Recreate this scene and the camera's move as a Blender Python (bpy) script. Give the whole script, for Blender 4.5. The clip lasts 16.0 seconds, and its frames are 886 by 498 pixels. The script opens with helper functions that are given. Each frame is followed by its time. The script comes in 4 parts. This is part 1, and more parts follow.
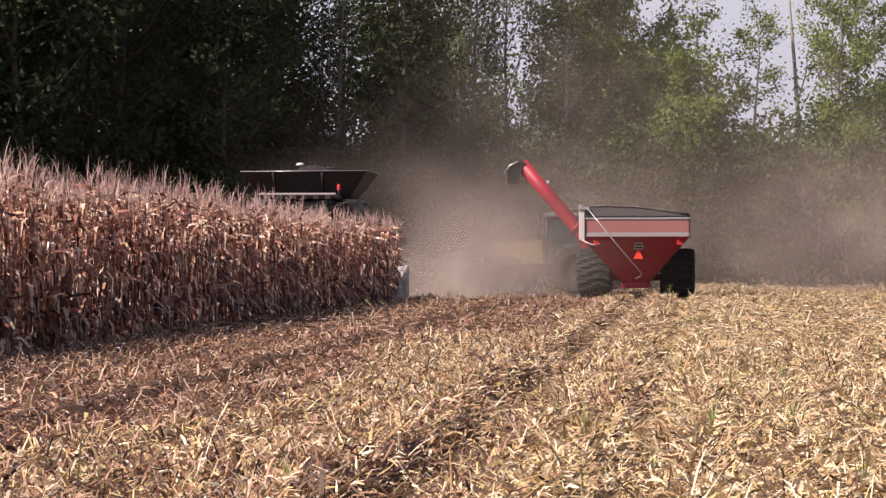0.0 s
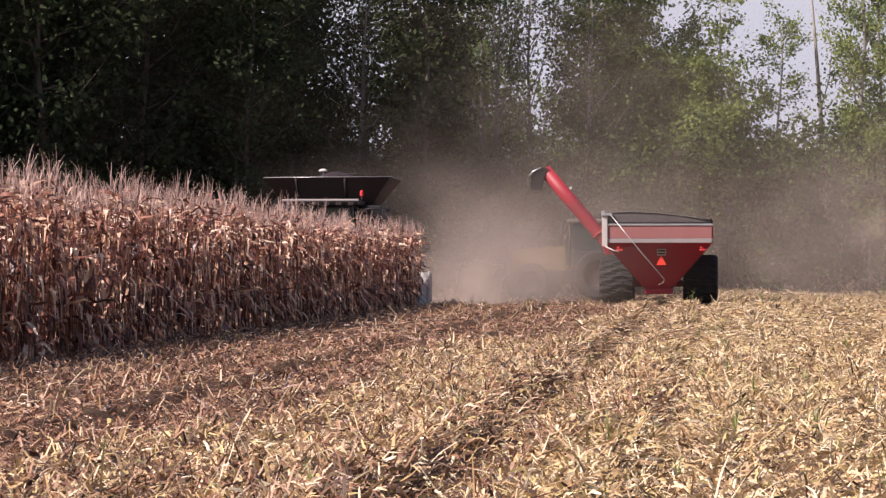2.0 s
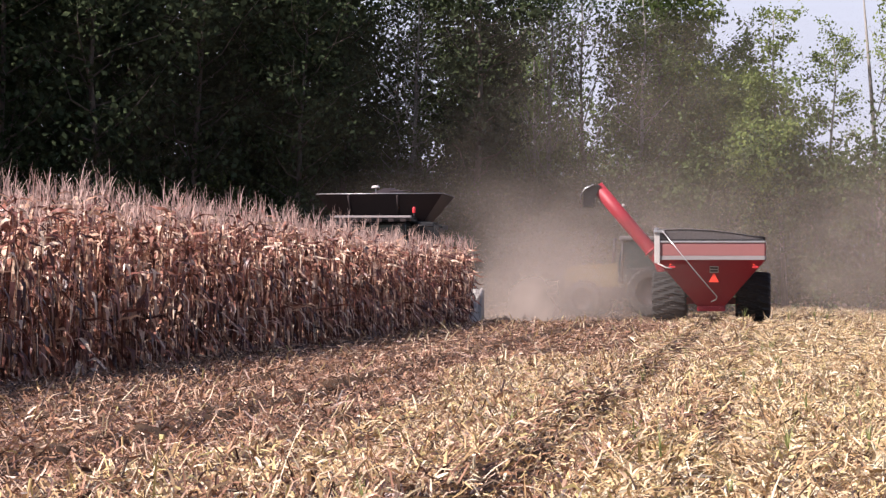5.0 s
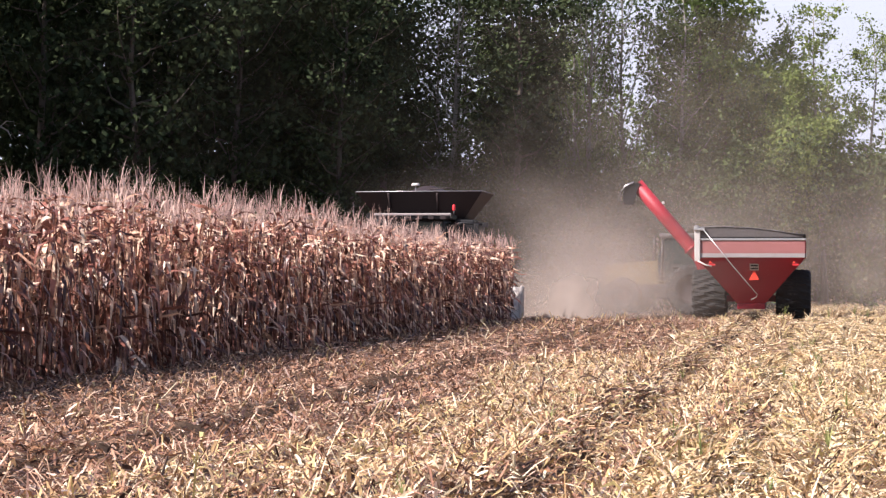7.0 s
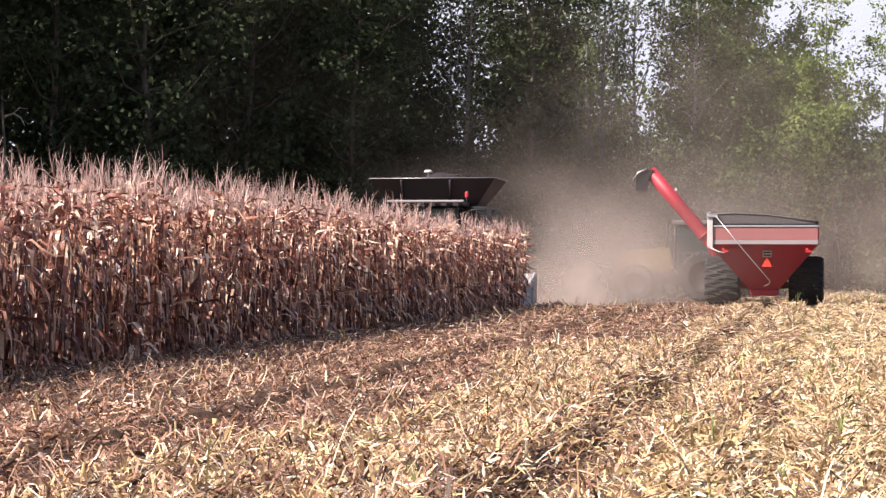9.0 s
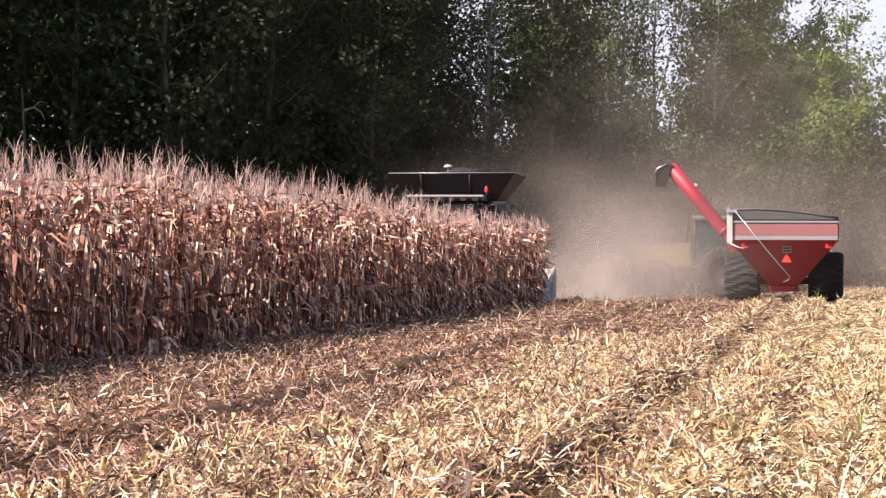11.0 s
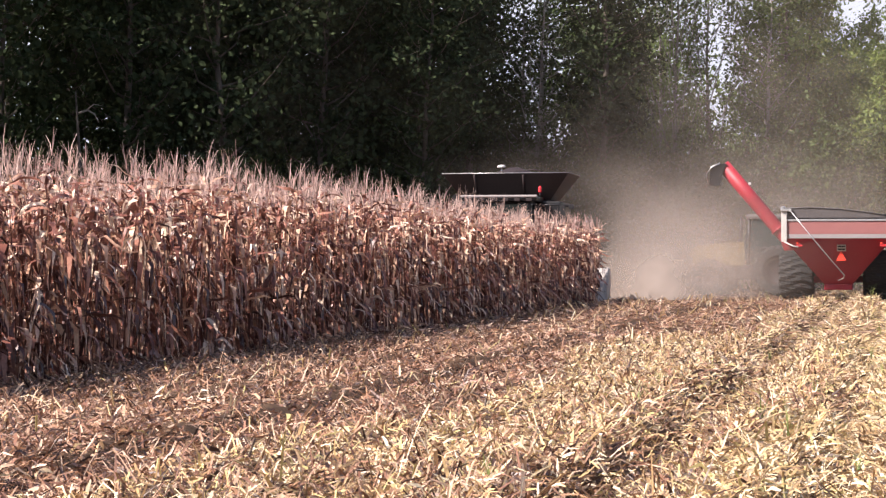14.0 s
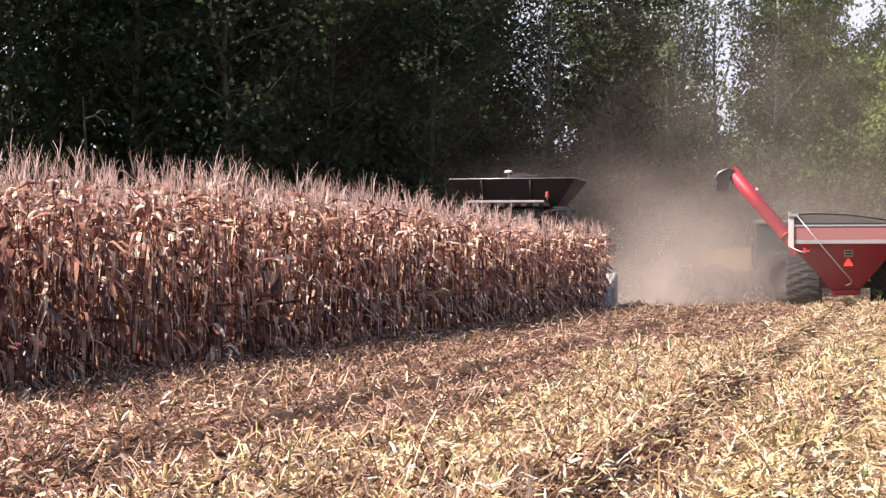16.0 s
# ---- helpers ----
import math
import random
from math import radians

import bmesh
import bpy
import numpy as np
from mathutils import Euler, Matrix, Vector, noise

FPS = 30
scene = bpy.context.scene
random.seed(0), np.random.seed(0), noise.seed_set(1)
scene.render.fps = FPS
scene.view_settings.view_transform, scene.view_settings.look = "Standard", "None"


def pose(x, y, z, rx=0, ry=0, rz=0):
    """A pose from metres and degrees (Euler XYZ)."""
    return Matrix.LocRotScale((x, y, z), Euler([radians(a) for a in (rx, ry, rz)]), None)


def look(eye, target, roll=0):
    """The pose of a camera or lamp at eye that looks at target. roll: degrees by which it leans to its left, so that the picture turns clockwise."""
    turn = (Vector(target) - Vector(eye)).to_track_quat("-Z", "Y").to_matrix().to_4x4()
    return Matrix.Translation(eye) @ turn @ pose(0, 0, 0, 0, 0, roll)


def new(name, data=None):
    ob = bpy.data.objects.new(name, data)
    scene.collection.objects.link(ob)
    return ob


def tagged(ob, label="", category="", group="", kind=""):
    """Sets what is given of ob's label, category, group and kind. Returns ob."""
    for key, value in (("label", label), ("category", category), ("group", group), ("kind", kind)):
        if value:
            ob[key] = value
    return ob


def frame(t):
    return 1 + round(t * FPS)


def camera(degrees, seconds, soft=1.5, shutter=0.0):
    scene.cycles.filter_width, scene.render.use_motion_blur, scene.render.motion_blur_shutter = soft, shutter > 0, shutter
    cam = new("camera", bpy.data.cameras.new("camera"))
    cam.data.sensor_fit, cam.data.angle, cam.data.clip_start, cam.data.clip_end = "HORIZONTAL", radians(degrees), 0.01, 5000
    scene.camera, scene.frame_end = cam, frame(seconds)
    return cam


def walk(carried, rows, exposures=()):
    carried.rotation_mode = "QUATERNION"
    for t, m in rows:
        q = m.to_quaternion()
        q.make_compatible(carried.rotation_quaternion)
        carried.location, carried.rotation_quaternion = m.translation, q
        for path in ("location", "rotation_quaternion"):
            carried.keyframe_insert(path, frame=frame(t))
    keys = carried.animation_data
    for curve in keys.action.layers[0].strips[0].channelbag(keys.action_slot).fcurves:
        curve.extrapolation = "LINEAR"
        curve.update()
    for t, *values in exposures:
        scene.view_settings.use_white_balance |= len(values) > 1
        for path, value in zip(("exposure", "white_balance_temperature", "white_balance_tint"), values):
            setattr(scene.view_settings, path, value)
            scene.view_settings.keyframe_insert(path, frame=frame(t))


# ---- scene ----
EYE = 1.5
cam = camera(15.0, 16.0, soft=1.35)
# seconds, degrees turned to the left of the corn rows, degrees looked up, degrees of roll
ROWS = [
    (0.0, 4.285, 0.114, 0.080),
    (0.5, 4.339, 0.151, -0.006),
    (1.0, 4.449, 0.200, -0.021),
    (1.5, 4.582, 0.208, 0.003),
    (2.0, 4.674, 0.218, 0.054),
    (2.5, 4.856, 0.224, -0.067),
    (3.0, 5.080, 0.299, -0.039),
    (5.5, 5.778, 0.526, -0.126),
    (6.0, 6.051, 0.541, -0.175),
    (6.5, 6.185, 0.533, -0.109),
    (7.0, 6.243, 0.462, -0.055),
    (7.5, 6.253, 0.398, -0.021),
    (8.0, 6.304, 0.347, 0.070),
    (8.5, 6.372, 0.277, 0.123),
    (9.0, 6.460, 0.236, -0.063),
    (11.5, 6.880, 0.147, -0.126),
    (12.0, 6.996, 0.173, 0.051),
    (12.5, 7.170, 0.184, 0.044),
    (13.0, 7.390, 0.153, 0.039),
    (13.5, 7.628, 0.169, 0.034),
    (14.0, 7.711, 0.153, 0.100),
    (14.5, 7.731, 0.157, 0.068),
    (15.0, 7.783, 0.197, 0.054),
    (15.5, 7.808, 0.241, -0.010),
    (16.0, 7.831, 0.245, 0.097),
]
walk(cam, [(t, pose(0, 0, EYE, 90 + pitch, roll, yaw)) for t, yaw, pitch, roll in ROWS],
     exposures=[(0.0, 0.46, 6600, 23), (3.0, 0.50, 6400, 22), (6.0, 0.86, 6150, 19), (9.0, 1.03, 6350, 18), (16.0, 1.05, 6350, 17)])

# ---- light ----
SUN_EL, SUN_AZ = 44.0, 236.0          # degrees above the ground; clockwise from +y
world = bpy.data.worlds.new("sky")
scene.world = world
world.use_nodes = True
wn = world.node_tree
bg = wn.nodes["Background"]
sky = wn.nodes.new("ShaderNodeTexSky")
sky.sky_type = "NISHITA"
sky.sun_disc = False
sky.sun_elevation, sky.sun_rotation = radians(SUN_EL), radians(SUN_AZ)
sky.dust_density, sky.air_density = 2.0, 1.0
wn.links.new(sky.outputs[0], bg.inputs[0])
bg.inputs[1].default_value = 0.078
sun_data = bpy.data.lights.new("sun", "SUN")
sun_data.energy, sun_data.angle, sun_data.color = 5.0, radians(0.55), (1.0, 0.93, 0.84)
sun = new("sun", sun_data)
e, a = radians(SUN_EL), radians(SUN_AZ)
to_sun = Vector((math.sin(a) * math.cos(e), math.cos(a) * math.cos(e), math.sin(e)))
sun.matrix_world = look(to_sun * 300, (0, 0, 0))


# ---- materials ----
def material(name, color, rough=0.6, metal=0.0, vary=0.25, scale=6.0, fine=60.0, bump=0.15, translucent=0.0, hue=0.0,
             second=None, specular=0.4, blend=1.0, ramp=()):
    """Two scales of noise, island and object variation, a fine bump; translucent for leaves."""
    m = bpy.data.materials.new(name)
    m.use_nodes = True
    n, l = m.node_tree.nodes, m.node_tree.links
    p = n["Principled BSDF"]
    p.inputs["Roughness"].default_value = rough
    p.inputs["Metallic"].default_value = metal
    p.inputs["Specular IOR Level"].default_value = specular
    tc, geo, info = n.new("ShaderNodeTexCoord"), n.new("ShaderNodeNewGeometry"), n.new("ShaderNodeObjectInfo")
    big, small = n.new("ShaderNodeTexNoise"), n.new("ShaderNodeTexNoise")
    big.inputs["Scale"].default_value, small.inputs["Scale"].default_value = scale, fine
    big.inputs["Detail"].default_value, small.inputs["Detail"].default_value = 5, 3
    for t in (big, small):
        l.new(tc.outputs["Object"], t.inputs["Vector"])
    add = n.new("ShaderNodeMath")
    add.operation = "ADD"
    l.new(geo.outputs["Random Per Island"], add.inputs[0])
    l.new(info.outputs["Random"], add.inputs[1])
    wrap = n.new("ShaderNodeMath")
    wrap.operation = "FRACT"
    l.new(add.outputs[0], wrap.inputs[0])
    mix = n.new("ShaderNodeMix")
    mix.data_type = "RGBA"
    mix.inputs["A"].default_value = (*color, 1)
    mix.inputs["B"].default_value = (*(second or [c * 0.6 for c in color]), 1)
    k = n.new("ShaderNodeMath")
    k.operation = "MULTIPLY"
    k.inputs[1].default_value = blend
    if second:
        l.new(wrap.outputs[0], k.inputs[0])
    else:
        l.new(big.outputs["Fac"], k.inputs[0])
    l.new(k.outputs[0], mix.inputs["Factor"])
    if ramp:
        cr = n.new("ShaderNodeValToRGB")
        cr.color_ramp.interpolation = "CONSTANT"
        for i, col in enumerate(ramp):
            el = cr.color_ramp.elements[i] if i < 2 else cr.color_ramp.elements.new(0.99)
            el.position, el.color = i / len(ramp), (*col, 1)
        l.new(wrap.outputs[0], cr.inputs[0])
    value = n.new("ShaderNodeMapRange")
    value.inputs["To Min"].default_value, value.inputs["To Max"].default_value = 1 - vary, 1 + vary
    sums = n.new("ShaderNodeMath")
    sums.operation = "MULTIPLY_ADD"
    l.new(small.outputs["Fac"], sums.inputs[0])
    sums.inputs[1].default_value = 0.5
    half = n.new("ShaderNodeMath")
    half.operation = "MULTIPLY"
    half.inputs[1].default_value = 0.5
    l.new(big.outputs["Fac"], half.inputs[0])
    l.new(half.outputs[0], sums.inputs[2])
    l.new(sums.outputs[0], value.inputs["Value"])
    value.inputs["From Min"].default_value, value.inputs["From Max"].default_value = 0.3, 0.7
    hsv = n.new("ShaderNodeHueSaturation")
    l.new(cr.outputs[0] if ramp else mix.outputs["Result"], hsv.inputs["Color"])
    l.new(value.outputs["Result"], hsv.inputs["Value"])
    l.new(hsv.outputs[0], p.inputs["Base Color"])
    if bump:
        b = n.new("ShaderNodeBump")
        b.inputs["Strength"].default_value = bump
        b.inputs["Distance"].default_value = 0.02
        l.new(small.outputs["Fac"], b.inputs["Height"])
        l.new(b.outputs[0], p.inputs["Normal"])
    if translucent:
        tr, ms = n.new("ShaderNodeBsdfTranslucent"), n.new("ShaderNodeMixShader")
        l.new(hsv.outputs[0], tr.inputs["Color"])
        ms.inputs[0].default_value = translucent
        l.new(p.outputs[0], ms.inputs[1])
        l.new(tr.outputs[0], ms.inputs[2])
        l.new(ms.outputs[0], n["Material Output"].inputs["Surface"])
    return m


CORN = material("dry_corn", (0.42, 0.25, 0.18), 0.36, vary=0.4, scale=3, fine=40, translucent=0.16, specular=0.4, ramp=((0.74, 0.48, 0.33), (0.26, 0.102, 0.072), (0.08, 0.031, 0.025), (0.40, 0.19, 0.13), (0.86, 0.65, 0.48), (0.12, 0.045, 0.034), (0.32, 0.14, 0.095), (0.17, 0.066, 0.048), (0.56, 0.325, 0.215)))
TASSEL = material("dry_tassel", (0.70, 0.51, 0.43), 0.5, vary=0.2, translucent=0.25, second=(0.45, 0.285, 0.235))
STALK = material("corn_stalk", (0.18, 0.075, 0.054), 0.65, vary=0.35, scale=3, fine=40, second=(0.095, 0.039, 0.03), specular=0.15)
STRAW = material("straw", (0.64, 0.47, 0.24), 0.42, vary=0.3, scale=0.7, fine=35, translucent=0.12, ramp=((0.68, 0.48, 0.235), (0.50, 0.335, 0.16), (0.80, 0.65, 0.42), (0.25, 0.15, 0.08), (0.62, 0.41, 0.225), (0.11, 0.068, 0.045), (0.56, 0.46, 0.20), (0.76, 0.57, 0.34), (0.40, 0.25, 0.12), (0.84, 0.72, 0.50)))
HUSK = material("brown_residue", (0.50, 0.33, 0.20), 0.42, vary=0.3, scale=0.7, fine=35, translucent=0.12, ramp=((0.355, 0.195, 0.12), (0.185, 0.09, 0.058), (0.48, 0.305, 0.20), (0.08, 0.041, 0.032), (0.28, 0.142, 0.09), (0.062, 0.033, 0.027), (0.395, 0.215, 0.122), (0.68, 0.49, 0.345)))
SOIL = material("soil", (0.13, 0.08, 0.05), 0.95, vary=0.4, scale=1.2, fine=22, bump=0.7, specular=0.1)
WEED = material("weed", (0.20, 0.27, 0.08), 0.5, vary=0.3, translucent=0.25, second=(0.33, 0.33, 0.12))
BARK = material("bark", (0.17, 0.14, 0.115), 0.9, vary=0.4, scale=3, fine=25, bump=0.6, specular=0.2)
PALE_BARK = material("pale_bark", (0.36, 0.33, 0.29), 0.85, vary=0.35, scale=3, fine=25, bump=0.5, specular=0.2)
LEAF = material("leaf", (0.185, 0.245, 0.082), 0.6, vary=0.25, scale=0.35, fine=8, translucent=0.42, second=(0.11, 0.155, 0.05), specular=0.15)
# Olive leaf, darker than LEAF: the shade on the bushes is in its colour.
LEAF_OLIVE_SHADED = material("shaded_olive_leaf", (0.09, 0.122, 0.04), 0.6, vary=0.3, scale=0.35, fine=8, translucent=0.3, second=(0.055, 0.078, 0.027), specular=0.15)
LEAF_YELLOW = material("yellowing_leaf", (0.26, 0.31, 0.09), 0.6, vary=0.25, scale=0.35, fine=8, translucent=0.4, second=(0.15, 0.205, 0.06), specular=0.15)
# Leaf colour lowered so that it holds the left wood's shade.
LEAF_SHADED = material("shaded_leaf", (0.066, 0.085, 0.04), 0.85, vary=0.3, scale=0.3, fine=8, translucent=0.15, second=(0.046, 0.062, 0.03), specular=0.05)
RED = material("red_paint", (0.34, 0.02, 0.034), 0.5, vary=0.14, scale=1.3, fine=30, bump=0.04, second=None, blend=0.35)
# Paler, dustier copy of RED; sunlight on the rear panel is put into it.
LIT_RED = material("sunlit_dusty_red", (0.34, 0.135, 0.125), 0.6, vary=0.12, scale=1.5, fine=25, bump=0.05, blend=0.3)
STRIPE = material("grey_stripe", (0.34, 0.30, 0.29), 0.6, vary=0.12, scale=2, bump=0.03, blend=0.3)
TARP = material("dusty_tarp", (0.14, 0.128, 0.12), 0.6, vary=0.25, scale=1.5, fine=18, bump=0.25)
BULKHEAD = material("dusty_grey_sheet", (0.115, 0.10, 0.095), 0.6, vary=0.25, scale=1.5, fine=20, bump=0.05, blend=0.5)
RUBBER = material("tyre_rubber", (0.025, 0.024, 0.023), 0.75, vary=0.3, scale=4, fine=40, bump=0.2)
BLACK = material("black_paint", (0.028, 0.026, 0.026), 0.4, vary=0.25, scale=2, fine=30, bump=0.05)
TANK = material("dusty_black_sheet", (0.042, 0.028, 0.027), 0.55, vary=0.35, scale=1.4, fine=20, bump=0.1)
STEEL = material("bare_steel", (0.62, 0.6, 0.58), 0.35, metal=0.6, vary=0.15, scale=4, fine=40, bump=0.05)
WHITE = material("white_paint", (0.56, 0.52, 0.48), 0.5, vary=0.12, scale=3, fine=30, bump=0.03, blend=0.25)
GREY = material("grey_plastic", (0.46, 0.41, 0.37), 0.7, vary=0.15, scale=3, bump=0.03, blend=0.3)
SIGN = material("orange_reflector", (0.9, 0.06, 0.03), 0.5, vary=0.06, bump=0, blend=0.1)
LAMP = material("red_lens", (0.6, 0.04, 0.045), 0.25, vary=0.08, bump=0, blend=0.1)
YELLOW = material("yellow_paint", (0.15, 0.112, 0.04), 0.5, vary=0.15, scale=2, bump=0.04, blend=0.4)
GLASS = material("tinted_glass", (0.035, 0.05, 0.05), 0.08, vary=0.1, bump=0, specular=0.6)


# ---- helpers of the build ----
def mesh_of(name, verts, faces, mat, smooth=False):
    """A mesh from arrays: verts (n, 3); faces (m, 3 or 4)."""
    verts, faces = np.asarray(verts, dtype=np.float32), np.asarray(faces, dtype=np.int32)
    me = bpy.data.meshes.new(name)
    me.vertices.add(len(verts))
    me.vertices.foreach_set("co", verts.ravel())
    k = faces.shape[1]
    me.loops.add(faces.size)
    me.loops.foreach_set("vertex_index", faces.ravel())
    me.polygons.add(len(faces))
    me.polygons.foreach_set("loop_start", np.arange(0, faces.size, k, dtype=np.int32))
    if smooth:
        me.polygons.foreach_set("use_smooth", np.ones(len(faces), dtype=bool))
    me.materials.append(mat)
    me.update(calc_edges=True)
    return me


def part(name, bm, mat, parent, label=""):
    """One bmesh, or a ready mesh, as one object under a thing or a part."""
    if isinstance(bm, bpy.types.Mesh):
        me = bm
    else:
        me = bpy.data.meshes.new(name)
        bmesh.ops.recalc_face_normals(bm, faces=bm.faces)
        bm.to_mesh(me)
        bm.free()
        me.materials.append(mat)
    ob = new(name, me)
    ob.parent = parent
    return tagged(ob, label)


def thing(name, place, turn, label, category, group="", kind=""):
    ob = new(name)
    ob.matrix_world = pose(*place, 0, 0, turn)
    return tagged(ob, label, category, group, kind)


def box(lo, hi, bevel=0.02, bm=None):
    bm = bm or bmesh.new()
    made = bmesh.ops.create_cube(bm, size=1)["verts"]
    lo, hi = Vector(lo), Vector(hi)
    for v in made:
        v.co = Vector([(lo[i] + hi[i]) / 2 + v.co[i] * (hi[i] - lo[i]) for i in range(3)])
    if bevel:
        edges = list({e for v in made for e in v.link_edges})
        bmesh.ops.bevel(bm, geom=edges, offset=bevel, segments=2, affect="EDGES", profile=0.6)
    return bm


def rod(points, radius, sides=8, bm=None, ends=None):
    """A round bar along points; ends: radius at each point."""
    bm = bm or bmesh.new()
    pts = [Vector(q) for q in points]
    rings = []
    for i, q in enumerate(pts):
        d = (pts[min(i + 1, len(pts) - 1)] - pts[max(i - 1, 0)]).normalized()
        u = d.cross(Vector((0.13, 0.21, 1)) if abs(d.z) < 0.9 else Vector((1, 0.1, 0))).normalized()
        w = d.cross(u)
        r = ends[i] if ends else radius
        rings.append([bm.verts.new(q + r * (math.cos(2 * math.pi * k / sides) * u + math.sin(2 * math.pi * k / sides) * w)) for k in range(sides)])
    for a_, b_ in zip(rings, rings[1:]):
        for k in range(sides):
            f = bm.faces.new((a_[k], a_[(k + 1) % sides], b_[(k + 1) % sides], b_[k]))
            f.smooth = True
    bm.faces.new(rings[0][::-1])
    bm.faces.new(rings[-1])
    return bm


def prism(section, axis, lo, hi, bevel=0.0):
    """A section of (a, b) pairs drawn out along an axis; the other two axes in order take a and b."""
    bm = bmesh.new()
    def at(q, t):
        q = list(q)
        q.insert(axis, t)
        return bm.verts.new(q)
    r0, r1 = [at(q, lo) for q in section], [at(q, hi) for q in section]
    n = len(section)
    bm.faces.new(r0)
    bm.faces.new(r1[::-1])
    for k in range(n):
        bm.faces.new((r0[k], r1[k], r1[(k + 1) % n], r0[(k + 1) % n]))
    if bevel:
        bmesh.ops.bevel(bm, geom=bm.edges[:], offset=bevel, segments=2, affect="EDGES")
    return bm


def lathe(profile, sides=36, axis="x", bm=None):
    """Turns (radius, along) pairs round the axis."""
    bm = bm or bmesh.new()
    rings = []
    for r, h in profile:
        ring = []
        for k in range(sides):
            c, s = math.cos(2 * math.pi * k / sides) * r, math.sin(2 * math.pi * k / sides) * r
            ring.append(bm.verts.new((h, c, s) if axis == "x" else (c, s, h)))
        rings.append(ring)
    for a_, b_ in zip(rings, rings[1:]):
        for k in range(sides):
            bm.faces.new((a_[k], a_[(k + 1) % sides], b_[(k + 1) % sides], b_[k])).smooth = True
    return bm


rng = np.random.default_rng(7)


# ---- ground ----
def relief(x, y):
    """Ridges along the rows, wheel tracks and lumps, in metres."""
    h = 0.045 * np.cos(2 * np.pi * x / 0.76 + 0.5 * np.sin(0.4 * y)) + 0.035 * np.sin(0.9 * x + 0.31 * y) * np.sin(0.23 * y + 1.1) + 0.035 * np.sin(4.1 * x + 1.3 * y) * np.sin(1.7 * y - 2.2 * x)
    for c, w, d in ((-1.8, 0.36, 0.2), (-0.45, 0.26, 0.1), (-5.6, 0.3, 0.12), (2.6, 0.3, 0.14)):
        h = h - d * np.exp(-((x - c) / w) ** 2) + 0.5 * d * np.exp(-((x - c + 0.65) / 0.33) ** 2) + 0.4 * d * np.exp(-((x - c - 0.62) / 0.33) ** 2)
    far = np.clip((y - 60) / 80, 0, 1)
    h = h + 0.05 * np.sin(0.55 * x + 1.3) * far
    h = h - 0.27 * np.exp(-((x + 2.5) / 5.0) ** 2 - ((y - 123) / 6.0) ** 2)
    return h * (np.abs(x) < 60) * (y < 190)


gx = np.concatenate([[-2500, -900, -300, -120], np.arange(-60, -13, 2.0), np.arange(-13, 12, 0.14), np.arange(12, 61, 2.0), [120, 300, 900, 2500]])
gy = np.concatenate([[-2500, -600, -150, -40, -10, 5], np.arange(14, 60, 0.25), np.arange(60, 190, 1.5), [200, 240, 320, 600, 1200, 2500]])
GX, GY = np.meshgrid(gx, gy)
gv = np.stack([GX, GY, relief(GX, GY)], -1).reshape(-1, 3)
nx = len(gx)
idx = (np.arange(len(gy) - 1)[:, None] * nx + np.arange(nx - 1)[None]).ravel()
ground = new("ground", mesh_of("ground", gv, np.stack([idx, idx + 1, idx + nx + 1, idx + nx], 1), SOIL, True))
tagged(ground, "brown field soil under harvested corn residue", "ground", kind="structure")


def strips(base, direction, length, width, lift, curl, segs=2):
    """Many narrow bent blades: arrays of base points, headings, lengths, widths, tilts and curls."""
    n = len(length)
    d = np.stack([np.cos(direction), np.sin(direction)], 1)
    side = np.stack([-d[:, 1], d[:, 0]], 1)
    roll = rng.normal(0, 0.7, n)
    V = np.zeros((n, segs + 1, 2, 3))
    for i in range(segs + 1):
        t = i / segs
        w = width * (1.0 if i < segs else 0.45) * 0.5
        cx = base[:, :2] + d * (length * t)[:, None]
        cz = base[:, 2] + lift * t * length + curl * (t * (1 - t)) * length * 2
        for j, s in enumerate((-1, 1)):
            V[:, i, j, :2] = cx + side * (s * w * np.cos(roll))[:, None]
            V[:, i, j, 2] = cz + s * w * np.sin(roll)
    F = []
    o = (np.arange(n) * (segs + 1) * 2)[:, None]
    for i in range(segs):
        F.append(np.concatenate([o + 2 * i, o + 2 * i + 1, o + 2 * i + 3, o + 2 * i + 2], 1))
    return V.reshape(-1, 3), np.concatenate(F)


def scatter(n, y0, y1, left, right, power=1.0):
    y = y0 + (y1 - y0) * rng.random(n) ** power
    x = left(y) + (right(y) - left(y)) * rng.random(n)
    return x, y


